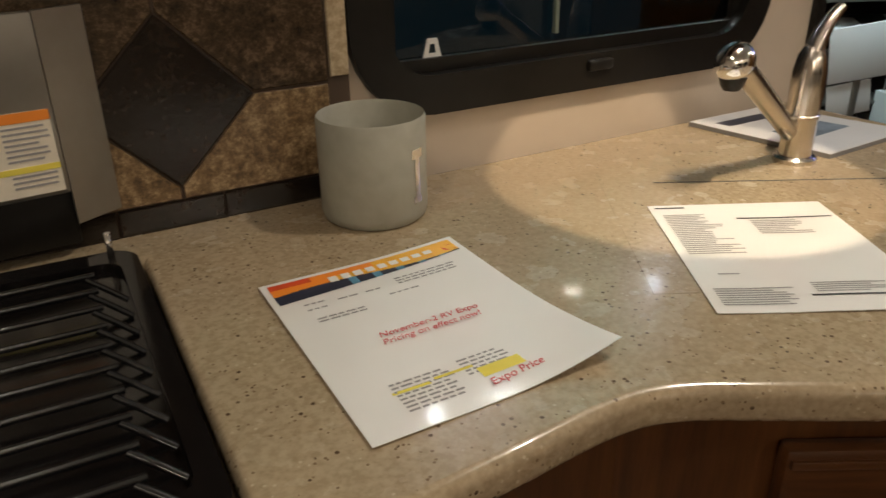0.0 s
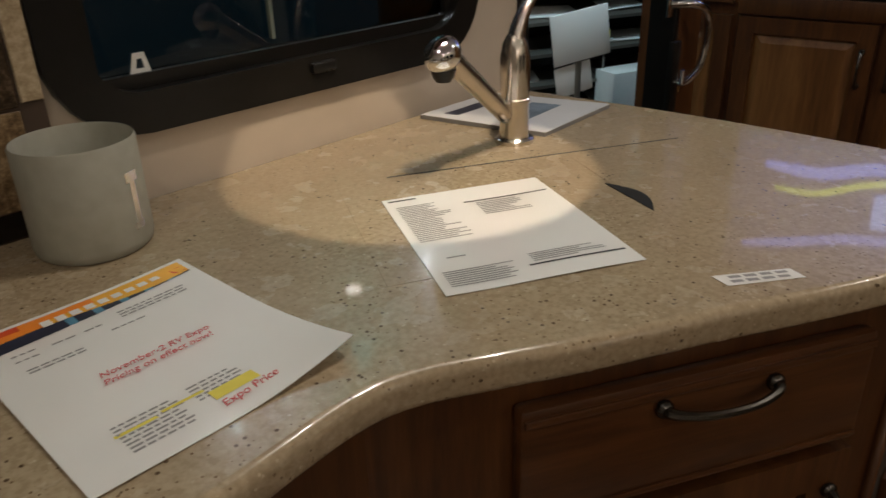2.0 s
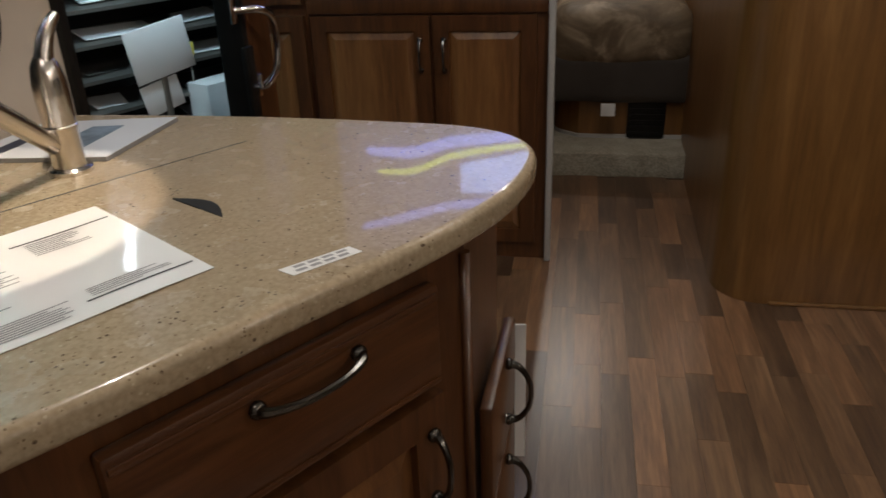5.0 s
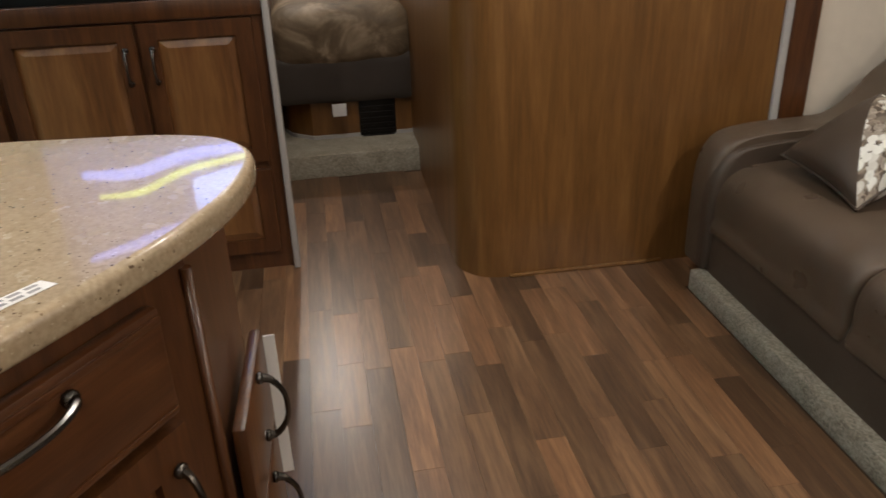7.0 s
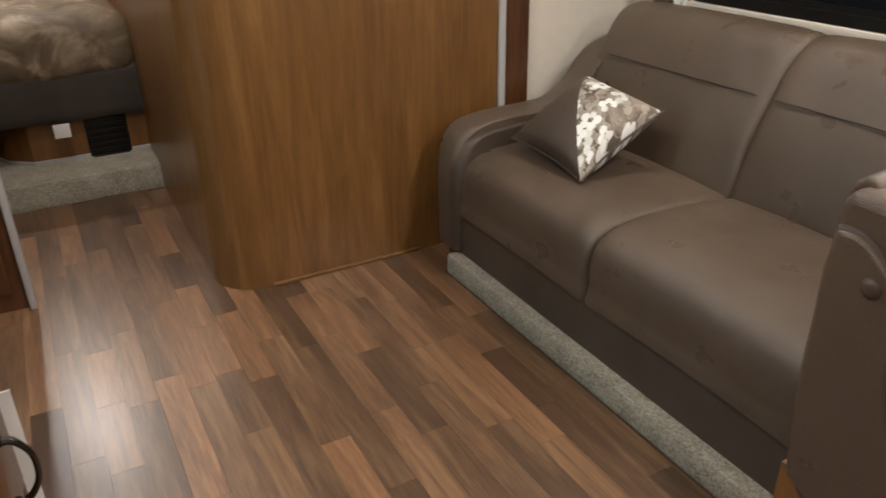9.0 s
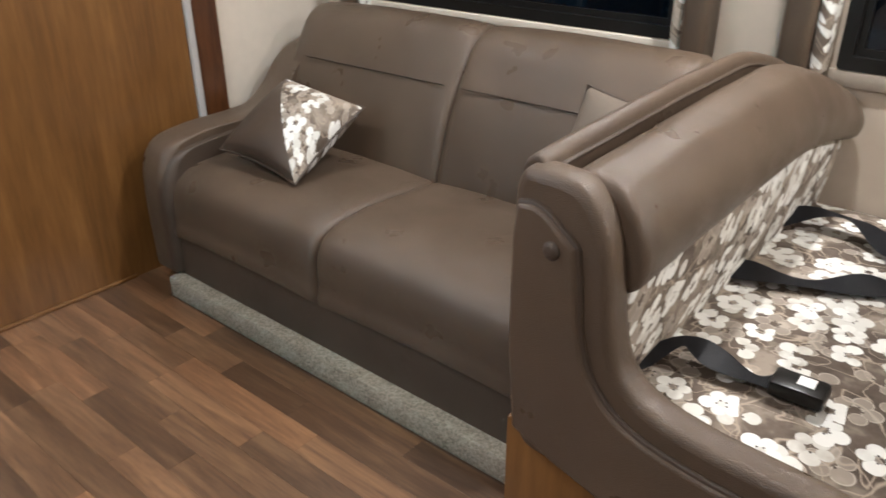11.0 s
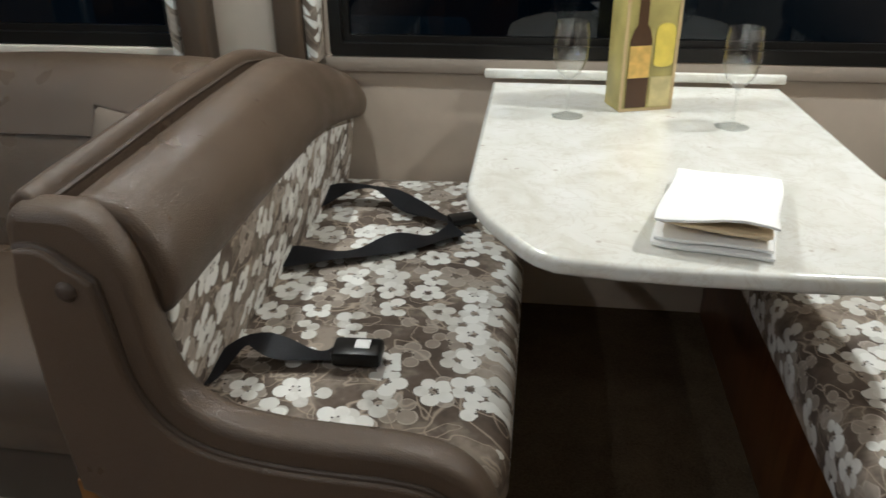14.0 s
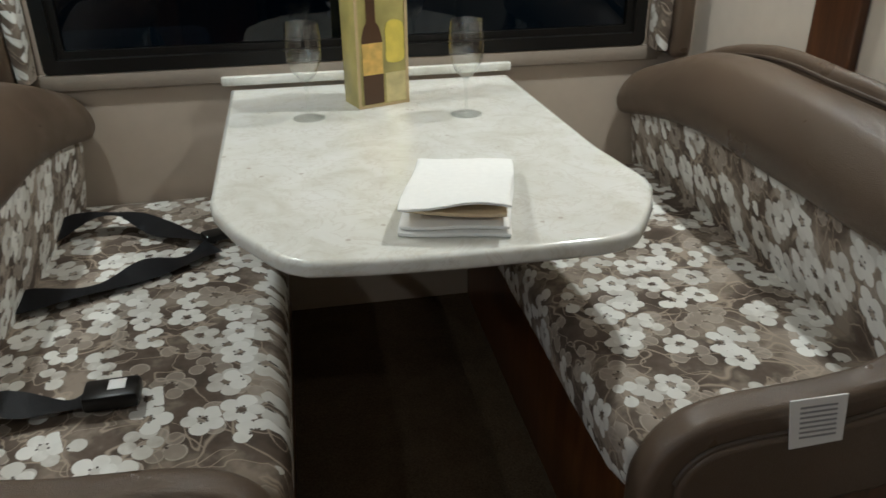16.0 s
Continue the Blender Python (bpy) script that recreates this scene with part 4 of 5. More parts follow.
panel_ = local("panel", box(-0.118, 0.118, -0.006, 0.0, -0.09, 0.09, 0.002), PAPER, bd)
panel_.matrix_basis = pose(0.0, 0, 1.56, 0, -8, 0)
local("stake", box(-0.012, 0.012, 0.0, 0.02, 0, 1.56, 0.002), STEEL, bd)
low_ = local("lower_panel", box(-0.09, 0.06, 0.004, 0.01, -0.05, 0.06, 0.002), PAPER, bd)
low_.matrix_basis = pose(0.0, 0, 1.40, 0, -10, 0)
bx = thing("carton", "pale blue-white carton outside the door", "carton", (2.93, 1.30, -0.8), -25)
local("body", box(-0.12, 0.12, -0.06, 0.06, 0.0, 1.38, 0.004), WHITE, bx)
sign = thing("yellow_tag", "small yellow tag on a leaflet outside", "tag", (2.86, 1.38, 0.68), -30)
local("card", box(-0.02, 0.02, -0.004, 0.0, 0.0, 0.05, 0.001), YELLOW_INK, sign)
local("stem", box(-0.003, 0.003, 0.0, 0.004, -0.1, 0.03, 0.0005), STEEL, sign)
# wall glows by itself in place of a lit showroom
structure("backdrop", box(-0.5, 6, 5.0, 5.05, -0.8, 3.2), glow("teal_backdrop_glow", (0.10, 0.24, 0.30), 1.1), "glowing teal backdrop for the showroom beyond the entry door")

# lamps hanging in the showroom, mirrored in the polished worktop
structure("showroom_ceiling", box(-6, 8, 1.3, 9, 3.6, 3.65), plain("showroom_roof", (0.05, 0.055, 0.06), 0.8, scale=3), "dark showroom ceiling high above the vehicle")
LAMP_WHITE = glow("showroom_bulb", (0.92, 0.97, 1.0), 420.0)
TEAL = glow("teal_panel", (0.25, 0.95, 0.82), 110.0)
for lx, ly in ((2.26, 1.82), (2.90, 1.87), (1.31, 1.64), (1.11, 1.64), (0.80, 2.40)):
    sl = thing("pendant_lamp", "small white lamp hanging in the dark showroom", "pendant lamp", (lx, ly, 2.03), group="showroom lamps")
    local("cord", tube([(0, 0, 0.02), (0, 0, 1.571)], 0.004, 6), BLACK, sl)
    local("shade", lathe([(0.02, 0.05), (0.045, 0.0), (0.047, 0.0), (0.024, 0.054), (0.0, 0.056)], 20), BLACK, sl)
    local("bulb", lathe([(0.0, -0.016), (0.011, -0.012), (0.016, 0.0), (0.011, 0.012), (0.0, 0.016)], 16), LAMP_WHITE, sl)
hs = thing("hanging_sign", "teal glowing sign hanging in the showroom", "sign", (1.547, 1.519, 1.95), -48)
local("panel", prism([(-0.038, -0.045), (0.040, -0.055), (-0.005, 0.085)], -0.006, 0.006, "y"), TEAL, hs)
local("arm", box(-0.01, 0.11, -0.006, 0.006, -0.078, -0.054, 0.002), glow("teal_arm", (0.25, 0.80, 0.72), 45.0), hs)
local("cord", tube([(-0.004, 0, 0.08), (-0.004, 0, 1.651)], 0.003, 6), BLACK, hs)

# hall cabinet with the television
hc = thing("hall_cabinet", "cherry-stained hall cabinet with raised-panel doors", "cabinet")
part("body", box(2.615, 3.0, 0.0, 0.795, 0.0, 0.905), CHERRY, hc, smooth=False)
part("upper", box(2.615, 3.0, 0.0, 0.795, 1.92, 2.05), CHERRY, hc, smooth=False)
part("side", box(2.615, 3.0, 0.0, 0.03, 0.905, 1.92), CHERRY, hc, smooth=False)
part("back", box(2.95, 3.0, 0.03, 0.795, 0.905, 1.92), BLACK, hc, smooth=False)
part("rail", box(2.597, 2.615, 0.0, 0.795, 0.868, 0.925, 0.004), CHERRY, hc)
part("edge_trim", box(2.585, 2.62, -0.022, 0.0, 0.0, 2.05, 0.006), TRIM_GREY, hc, "pale grey corner trim")
FX = Matrix.Rotation(radians(-90), 4, "Z")
panel_door(hc, Matrix.Translation((2.614, 0.785, 0.40)) @ FX, 0.40, 0.462, (0.368, 0.335))
panel_door(hc, Matrix.Translation((2.614, 0.372, 0.40)) @ FX, 0.335, 0.462, (0.034, 0.335))
panel_door(hc, Matrix.Translation((2.614, 0.785, 0.07)) @ FX, 0.40, 0.30)
panel_door(hc, Matrix.Translation((2.614, 0.372, 0.07)) @ FX, 0.335, 0.30)
hw = thing("tall_cabinet", "dark cherry tall cabinet beside the entry", "cabinet")
part("body", box(2.615, 3.0, 0.797, 1.045, 0.0, 2.05), CHERRY, hw, smooth=False)
panel_door(hw, Matrix.Translation((2.614, 1.035, 0.40)) @ FX, 0.225, 0.462)
panel_door(hw, Matrix.Translation((2.614, 1.035, 0.90)) @ FX, 0.225, 1.05)
tv = thing("television", "wall television showing a blue and yellow picture", "television")
part("case", box(2.70, 2.74, 0.035, 0.78, 1.33, 1.87, 0.006), BLACK, tv)
part("screen", box(2.694, 2.699, 0.05, 0.765, 1.345, 1.855), SCREEN_DIM, tv)
part("picture", prism([(0.31, 1.495), (0.055, 1.44), (0.055, 1.60), (0.31, 1.607)], 2.690, 2.6935, "x"), SCREEN_WHITE, tv, "pale blue box on the screen")


def stroke(points, width):
    bm = bmesh.new()
    line = curve(points, 6)
    pairs = [(bm.verts.new((2.6925, y, z - w)), bm.verts.new((2.6925, y, z + w))) for (y, z), w in ((q, width * (0.25 + 0.75 * math.sin(math.pi * (0.12 + 0.8 * i / len(line))))) for i, q in enumerate(line))]
    for (a, b), (c, d) in zip(pairs, pairs[1:]):
        bm.faces.new((a, b, d, c))
    return bm


part("picture", stroke([(0.62, 1.53), (0.485, 1.525), (0.32, 1.46), (0.055, 1.415)], 0.012), SCREEN_YELLOW, tv, "yellow stroke on the screen")
part("picture", stroke([(0.66, 1.45), (0.485, 1.455), (0.32, 1.41), (0.055, 1.385)], 0.022), SCREEN_BLUE, tv, "blue stroke on the screen")
part("picture", stroke([(0.70, 1.76), (0.55, 1.72), (0.35, 1.66), (0.10, 1.63)], 0.018), SCREEN_BLUE, tv, "blue stroke on the screen")
part("picture", box(2.690, 2.6935, 0.52, 0.72, 1.60, 1.69), SCREEN_DIM, tv)
part("foot", box(2.66, 2.80, 0.30, 0.50, 0.905, 1.33, 0.004), BLACK, tv)
sb = tagged(part("media_player", box(2.64, 2.80, 0.38, 0.77, 0.9055, 0.965, 0.004), BLACK), "flat black media player on the cabinet", "media player")

# bed in the bedroom
bed = thing("bed", "bed with a brown plush spread on an oak base", "bed")
arc = [(3.740, -0.58), (3.740, -0.10), (3.820, 0.0), (3.920, 0.04), (4.570, 0.04), (4.570, -0.58)]
part("base", prism(arc, 0.106, 0.45), OAK, bed)
part("base_trim", prism([(x - 0.012, y) for x, y in arc], 0.106, 0.122), TRIM_GREY, bed)
spread_mat = Mat("plush_spread", 0.6, spec=0.3)
vv = spread_mat.coords()
spread_mat.color(spread_mat.ramp(spread_mat.noise(vv, 5, 4, 0.6, 0.8), [(0.3, (0.075, 0.052, 0.03)), (0.5, (0.16, 0.115, 0.07)), (0.66, (0.36, 0.28, 0.19))]))
spread_mat.bump(spread_mat.noise(vv, 22, 4), 0.4, 0.01)
part("mattress", cushion(3.680, 4.570, -0.60, 0.05, 0.44, 0.72, 0.09, 0.02, 10, 0.02, 3), spread_mat.m, bed, "brown plush bedspread")
part("skirt", cushion(3.695, 4.570, -0.60, 0.06, 0.27, 0.52, 0.04, 0.0, 8, 0.01), leather("dark_spread", (0.045, 0.034, 0.026), 0.55), bed, "dark brown bedspread skirt")
vent = part("vent", box(3.726, 3.740, -0.50, -0.325, 0.11, 0.30, 0.002), BLACK, bed, "black louvred vent")
for k in range(6):
    part("louvre", box(3.720, 3.727, -0.49, -0.335, 0.10 + 0.028 * k, 0.112 + 0.028 * k, 0.001), BLACK, vent)
tagged(part("bed_tag", box(3.680, 3.685, -0.265, -0.20, 0.225, 0.285, 0.001), PAPER), "small white tag hanging from the bedspread", "tag")

# ---- the sofa ----
sofa = thing("sofa", "brown leather two-seat sofa with padded seats", "sofa")
SX0, SXM, SX1 = 0.80, 1.475, 2.14
part("base", sweep(curve([(-1.308, 0.071), (-1.310, 0.18), (-1.325, 0.27), (-1.42, 0.32), (-2.15, 0.32), (-2.18, 0.075)], 2), SX0 - 0.02, SX1, "x", 4), LEATHER_DARK, sofa)
seat_profile = curve([(-1.325, 0.205), (-1.306, 0.27), (-1.308, 0.345), (-1.338, 0.400), (-1.42, 0.428), (-1.58, 0.432), (-1.78, 0.415), (-1.86, 0.38), (-1.84, 0.28), (-1.60, 0.24)], 4, True)
back_profile = curve([(-1.80, 0.36), (-1.795, 0.46), (-1.84, 0.60), (-1.905, 0.72), (-1.965, 0.80), (-2.03, 0.828), (-2.10, 0.815), (-2.15, 0.75), (-2.17, 0.55), (-2.12, 0.36), (-1.95, 0.33)], 4, True)


def soften(lo, hi, k, axis_amp=0.012):
    def f(c, a, b):
        t = (c - lo) / (hi - lo)
        s = math.sin(math.pi * min(max(t, 0), 1)) ** 0.5
        wr = 0.004 * noise.noise(Vector((c * 9, a * 9, b * 9 + k)))
        return a + wr, b + axis_amp * (s - 1) + wr
    return f


for lo, hi, k in ((SX0, SXM, 1), (SXM, SX1, 2)):
    part("seat_cushion", sweep(seat_profile, lo + 0.002, hi - 0.002, "x", 16, 0.022, soften(lo, hi, k)), LEATHER, sofa)
    part("back_cushion", sweep(back_profile, lo - 0.01, hi + (0.06 if k == 2 else -0.004), "x", 16, 0.03, soften(lo, hi, k + 5)), LEATHER, sofa)
    part("seam", tube([(lo + 0.03 + (hi - lo - 0.06) * i / 8, -1.872, 0.672) for i in range(9)], 0.0024, 6), LEATHER_DARK, sofa)
# the arm by the partition: rises towards the back
for name_, x0_, x1_, grow in (("arm", 2.135, 2.265, 0.0), ("arm_band", 2.115, 2.20, -0.026)):
    arm_line = curve([(-1.290, 0.075), (-1.288, 0.30), (-1.300, 0.42 + grow), (-1.345, 0.485 + grow), (-1.45, 0.507 + grow), (-1.60, 0.515 + grow), (-1.72, 0.53 + grow), (-1.81, 0.58 + grow), (-1.88, 0.66 + grow), (-1.96, 0.70 + grow), (-2.10, 0.70 + grow), (-2.15, 0.40), (-2.15, 0.075)], 4)
    part(name_, sweep(arm_line, x0_, x1_, "x", 4, 0.03), LEATHER if grow == 0 else LEATHER_DARK, sofa)


def pillow(name, m, w, h, t, mats, label):
    """A pillow; with two materials it is split on its diagonal."""
    p = thing(name, label, "cushion")
    p.matrix_world = m
    n = 24

    def at(u, v, s):
        bulge = (max(0.0, 1 - u * u) * max(0.0, 1 - v * v)) ** 0.42
        return (u * w / 2 * (1 - 0.09 * (1 - v * v) * abs(u) ** 3), v * h / 2 * (1 - 0.09 * (1 - u * u) * abs(v) ** 3), s * t / 2 * bulge)
    for k, mat in enumerate(mats):
        bm = bmesh.new()
        for s in (1, -1):
            for j in range(n):
                for i in range(n):
                    q = [(-1 + 2 * a / n, -1 + 2 * b / n) for a, b in ((i, j), (i + 1, j), (i + 1, j + 1), (i, j + 1))]
                    if len(mats) == 1 or (i != j and (i > j) == (k == 1)):
                        bm.faces.new([bm.verts.new(at(u, v, s)) for u, v in q])
                    elif i == j:
                        tri = (q[0], q[1], q[2]) if k == 1 else (q[0], q[2], q[3])
                        bm.faces.new([bm.verts.new(at(u, v, s)) for u, v in tri])
        bmesh.ops.remove_doubles(bm, verts=bm.verts, dist=0.0003)
        local(("leather_half", "floral_half")[k] if len(mats) == 2 else "cover", bm, mat, p)
    edge = [at(-1 + 2 * a / 20, b, 1) for a, b in [(i, -1) for i in range(20)]] + [at(1, -1 + 2 * i / 20, 1) for i in range(20)] + [at(1 - 2 * i / 20, 1, 1) for i in range(20)] + [at(-1, 1 - 2 * i / 20, 1) for i in range(21)]
    local("piping", tube(edge, 0.004, 6), LEATHER_DARK, p)
    return p


def frame_of(o, xdir, ydir):
    x = Vector(xdir).normalized()
    y = (Vector(ydir) - x * Vector(ydir).dot(x)).normalized()
    z = x.cross(y)
    m = Matrix((x, y, z)).transposed().to_4x4()
    m.translation = Vector(o)
    return m


pb, pl, pr = Vector((1.705, -1.475, 0.452)), Vector((2.03, -1.405, 0.447)), Vector((1.695, -1.745, 0.612))
pillow("throw_pillow", frame_of((pl + pr) / 2 + Vector((0, -0.01, 0.01)), pr - pb, pl - pb), (pr - pb).length * 1.02, (pl - pb).length * 1.02, 0.14, (LEATHER_DARK, FLORAL), "brown leather throw pillow with a floral half")
pillow("throw_pillow", frame_of((0.855, -1.745, 0.60), (-0.98, 0.12, -0.05), (0.05, -0.45, 0.85)), 0.36, 0.34, 0.12, (leather("taupe_fabric", (0.16, 0.125, 0.095), 0.6),), "taupe throw pillow in the sofa's corner")

# ---- the dinette ----


def bench(at_x, s, label, tag=False, shift=0.0, lower=0.012):
    """A dinette bench, its seat's edge at at_x and its back in the direction s."""
    b = thing("dinette_bench", label, "bench", group="dinette benches")

    def X(d):
        return at_x + s * d

    def bx(d0, d1, *rest):
        return box(min(X(d0), X(d1)), max(X(d0), X(d1)), *rest)
    part("base", bx(0.012, 0.624, -2.21, -1.012, 0.074, 0.44, 0.003) if not tag else bx(0.012, 0.624, -2.21, -1.012, 0.074, 0.36, 0.003), CHERRY if tag else OAK, b)
    lo, hi = sorted((X(-0.006), X(0.56)))
    part("seat_cushion", cushion(lo, hi, -2.205, -1.058, 0.352, 0.478, 0.045, 0.012, 14, 0.004, 2), FLORAL, b, "floral fabric seat cushion")
    low = curve([(X(0.508), 0.45), (X(0.490), 0.50), (X(0.476), 0.58), (X(0.470), 0.66), (X(0.482), 0.73), (X(0.60), 0.73), (X(0.61), 0.45)], 4, True)
    part("lower_back", sweep(low, -2.20, -1.09, "y", 12, 0.012), FLORAL, b, "floral fabric lower backrest")
    roll = curve([(X(0.538 - shift), 0.722), (X(0.503 - shift), 0.724), (X(0.483 - shift), 0.746), (X(0.478 - shift), 0.792), (X(0.500 - shift), 0.846), (X(0.540 - shift), 0.880), (X(0.577 - shift * 0.3), 0.872), (X(0.588), 0.72)], 5, True)

    def arch(c, a, z):
        t = (c + 2.2) / 1.13
        up = max(0.0, (z - 0.6) / 0.28)
        drop = 0.07 * max(0.0, (0.42 - t) / 0.42) ** 1.6
        return a, z + (0.014 * math.sin(math.pi * t) - drop + 0.004 * noise.noise(Vector((c * 6, a * 8, z * 8)))) * (up if z > 0.6 else 0.0) - (drop * 0.6 + lower if z > 0.6 else 0.0)
    part("back_roll", sweep(roll, -2.205, -1.046, "y", 24, 0.016, arch), LEATHER, b, "padded brown leather back roll")
    shell = curve([(X(0.588), 0.42), (X(0.588), 0.70), (X(0.586), 0.868), (X(0.598), 0.902), (X(0.617), 0.896), (X(0.626), 0.84), (X(0.628), 0.42)], 3, True)
    part("back_shell", sweep(shell, -2.205, -1.03, "y", 16, 0.008, arch), LEATHER, b)
    # dark tube that draws the shaded groove between roll and shell
    part("piping", tube([(a, c, z) for c in (-1.05 - 0.055 * k for k in range(21)) for a, z in (arch(c, X(0.586), 0.880),)], 0.0045, 6), LEATHER_DARK, b)
    # padded end panel: an L with a sweeping inner curve
    inner = curve([(X(0.562), 0.880), (X(0.520), 0.874), (X(0.488), 0.845), (X(0.468), 0.80), (X(0.458), 0.74), (X(0.450), 0.67), (X(0.430), 0.612), (X(0.385), 0.575), (X(0.305), 0.557), (X(0.225), 0.551), (X(0.140), 0.546), (X(0.075), 0.530), (X(0.030), 0.494), (X(0.004), 0.44), (X(0.0), 0.39)], 5)
    outer = curve([(X(0.0), 0.345), (X(0.2), 0.345), (X(0.38), 0.355), (X(0.52), 0.395), (X(0.60), 0.425), (X(0.62), 0.60), (X(0.622), 0.80), (X(0.617), 0.86), (X(0.602), 0.880)], 4)
    ends = part("end_panel", prism(inner + outer, -1.062, -1.0, "y", 0.016, 3), LEATHER, b, "padded brown leather end panel")
    core = Vector((X(0.62), 0.34))
    line = [(X(0.606), 0.830), (X(0.585), 0.834), (X(0.562), 0.828), (X(0.542), 0.812)]
    for (xa, za), (xb, zb) in zip(inner, inner[1:]):
        way = Vector((xb - xa, zb - za)).normalized()
        inward = Vector((way.y, -way.x))
        if inward.dot(core - Vector((xa, za))) < 0:
            inward = -inward
        q = (xa + inward.x * 0.046, za + inward.y * 0.046)
        if q[1] < 0.795 and (q[0] - X(0.05)) * s > 0:
            line.append(q)
    line = curve(line, 2)
    # the padded field inside the arm's border, with its corded edge and a button
    field = line + [(X(0.050), 0.372), (X(0.20), 0.362), (X(0.38), 0.372), (X(0.52), 0.412), (X(0.600), 0.445), (X(0.613), 0.60), (X(0.613), 0.78)]
    part("field", prism(field, -1.004, -0.988, "y", 0.007, 3), LEATHER, ends)
    part("piping", tube([(x, -0.9985, z) for x, z in line], 0.0055, 8), LEATHER_DARK, ends)
    btn = bmesh.new()
    bmesh.ops.create_uvsphere(btn, u_segments=14, v_segments=8, radius=0.014, matrix=Matrix.Translation((X(0.545), -0.988, 0.777)) @ Matrix.Diagonal((1, 0.5, 1, 1)))
    part("button", btn, LEATHER_DARK, ends)
    return b


bench(0.025, 1, "dinette bench with a floral seat and brown leather back", shift=0.045)
bench(-0.475, -1, "dinette bench with a floral seat and a white tag", True, 0.05, 0.035)
ct = tagged(part("care_tag", prism([(-0.672, 0.574), (-0.762, 0.574), (-0.772, 0.49), (-0.688, 0.486)], -0.986, -0.984, "y"), PAPER), "white printed care tag hanging over the bench's end", "tag")
tb = bmesh.new()
for k in range(7):
    box(-0.748 - 0.0015 * k, -0.69 - 0.0015 * k, -0.9836, -0.9832, 0.558 - 0.009 * k, 0.5615 - 0.009 * k, bm=tb)
part("small_print", tb, INK, ct, smooth=False)

# table
table = thing("dinette_table", "white marble-look dinette table with clipped corners", "table")
top = [(0.124, -2.195), (0.120, -1.465), (0.112, -1.425), (0.078, -1.345), (0.022, -1.255), (0.0, -1.228), (-0.03, -1.208), (-0.12, -1.195), (-0.231, -1.189), (-0.38, -1.188), (-0.470, -1.190), (-0.505, -1.198), (-0.532, -1.213), (-0.560, -1.25), (-0.60, -1.315), (-0.630, -1.38), (-0.635, -1.415), (-0.610, -1.60), (-0.588, -2.195)]
part("tabletop", prism(top, 0.717, 0.745, bevel=0.009, segments=3), MARBLE, table)
LEG = plain("beige_leg", (0.20, 0.16, 0.12), 0.5)
for lx_ in (-0.11, -0.36):
    part("brace", tube([(lx_, -2.218, 0.30), (lx_, -2.20, 0.33), (lx_, -2.00, 0.69), (lx_, -1.98, 0.714)], 0.016, 10, flat=0.6), LEG, table, "beige folding brace")
part("wall_rail", box(-0.50, 0.05, -2.222, -2.196, 0.66, 0.716, 0.004), LEG, table)
shelf = tagged(part("wall_ledge", box(-0.60, 0.145, -2.224, -2.196, 0.752, 0.775, 0.005), MARBLE), "white marble-look ledge at the wall behind the table", "ledge")


def wine_glass(x, y):
    g = thing("wine_glass", "clear empty wine glass on the dinette table", "glass", (x, y, 0.7455), group="wine glasses")
    local("foot", lathe([(0.0, 0.0), (0.034, 0.0), (0.035, 0.0015), (0.02, 0.004), (0.006, 0.008), (0.0, 0.009)], 32), CLEAR, g)
    local("stem", lathe([(0.006, 0.008), (0.0037, 0.02), (0.0035, 0.065), (0.006, 0.08), (0.0, 0.083)], 16), CLEAR, g)
    local("bowl", lathe([(0.0, 0.080), (0.010, 0.083), (0.026, 0.10), (0.037, 0.128), (0.0395, 0.150), (0.0385, 0.175), (0.0355, 0.205), (0.0347, 0.205), (0.0377, 0.175), (0.0386, 0.150), (0.036, 0.128), (0.025, 0.101), (0.009, 0.085), (0.0, 0.083)], 36), CLEAR, g)
    return g


for gx_, gy_ in ((-0.060, -1.905), (-0.404, -1.86)):
    wine_glass(gx_, gy_)

# wine gift box
gb = thing("gift_box", "tall gift box printed with a wine bottle and glass", "box", (-0.222, -2.005, 0.7455), 19 + 180)
W = 0.064
local("body", box(-W, W, -0.04, 0.04, 0.0, 0.32, 0.003), plain("box_print", (0.42, 0.36, 0.12), 0.4, grain=0.35, scale=14, bump=0), gb)
local("border", ring(rect(-W, W, 0.0, 0.32), rect(-W + 0.007, W - 0.007, 0.006, 0.31), -0.0415, -0.0400), plain("box_border", (0.55, 0.42, 0.22), 0.5), gb)
bottle = [(-0.050, 0.008), (0.0, 0.008), (0.0, 0.155), (-0.006, 0.178), (-0.014, 0.19), (-0.014, 0.29), (-0.036, 0.29), (-0.036, 0.19), (-0.044, 0.178), (-0.050, 0.155)]
local("bottle_print", prism(bottle, -0.0412, -0.0402, "y"), plain("bottle_brown", (0.075, 0.035, 0.014), 0.35, bump=0), gb, smooth=False)
local("label_print", prism(rect(-0.050, 0.0, 0.075, 0.145), -0.0420, -0.0413, "y"), plain("label_gold", (0.72, 0.47, 0.12), 0.45, grain=0.3, scale=50, bump=0), gb, smooth=False)
local("glass_print", prism(curve([(0.012, 0.10), (0.05, 0.10), (0.054, 0.13), (0.05, 0.185), (0.012, 0.185), (0.009, 0.13)], 4, True), -0.0412, -0.0402, "y"), plain("wine_yellow", (0.74, 0.60, 0.10), 0.35, grain=0.2, scale=30, bump=0), gb, smooth=False)
local("foot_print", prism(rect(0.006, 0.056, 0.008, 0.075), -0.0412, -0.0402, "y"), plain("foot_cream", (0.58, 0.50, 0.24), 0.45, grain=0.3, scale=30, bump=0), gb, smooth=False)

# folded napkins
nk = thing("napkin", "stack of folded white napkins", "napkin", (-0.288, -1.375, 0.7455), 165)


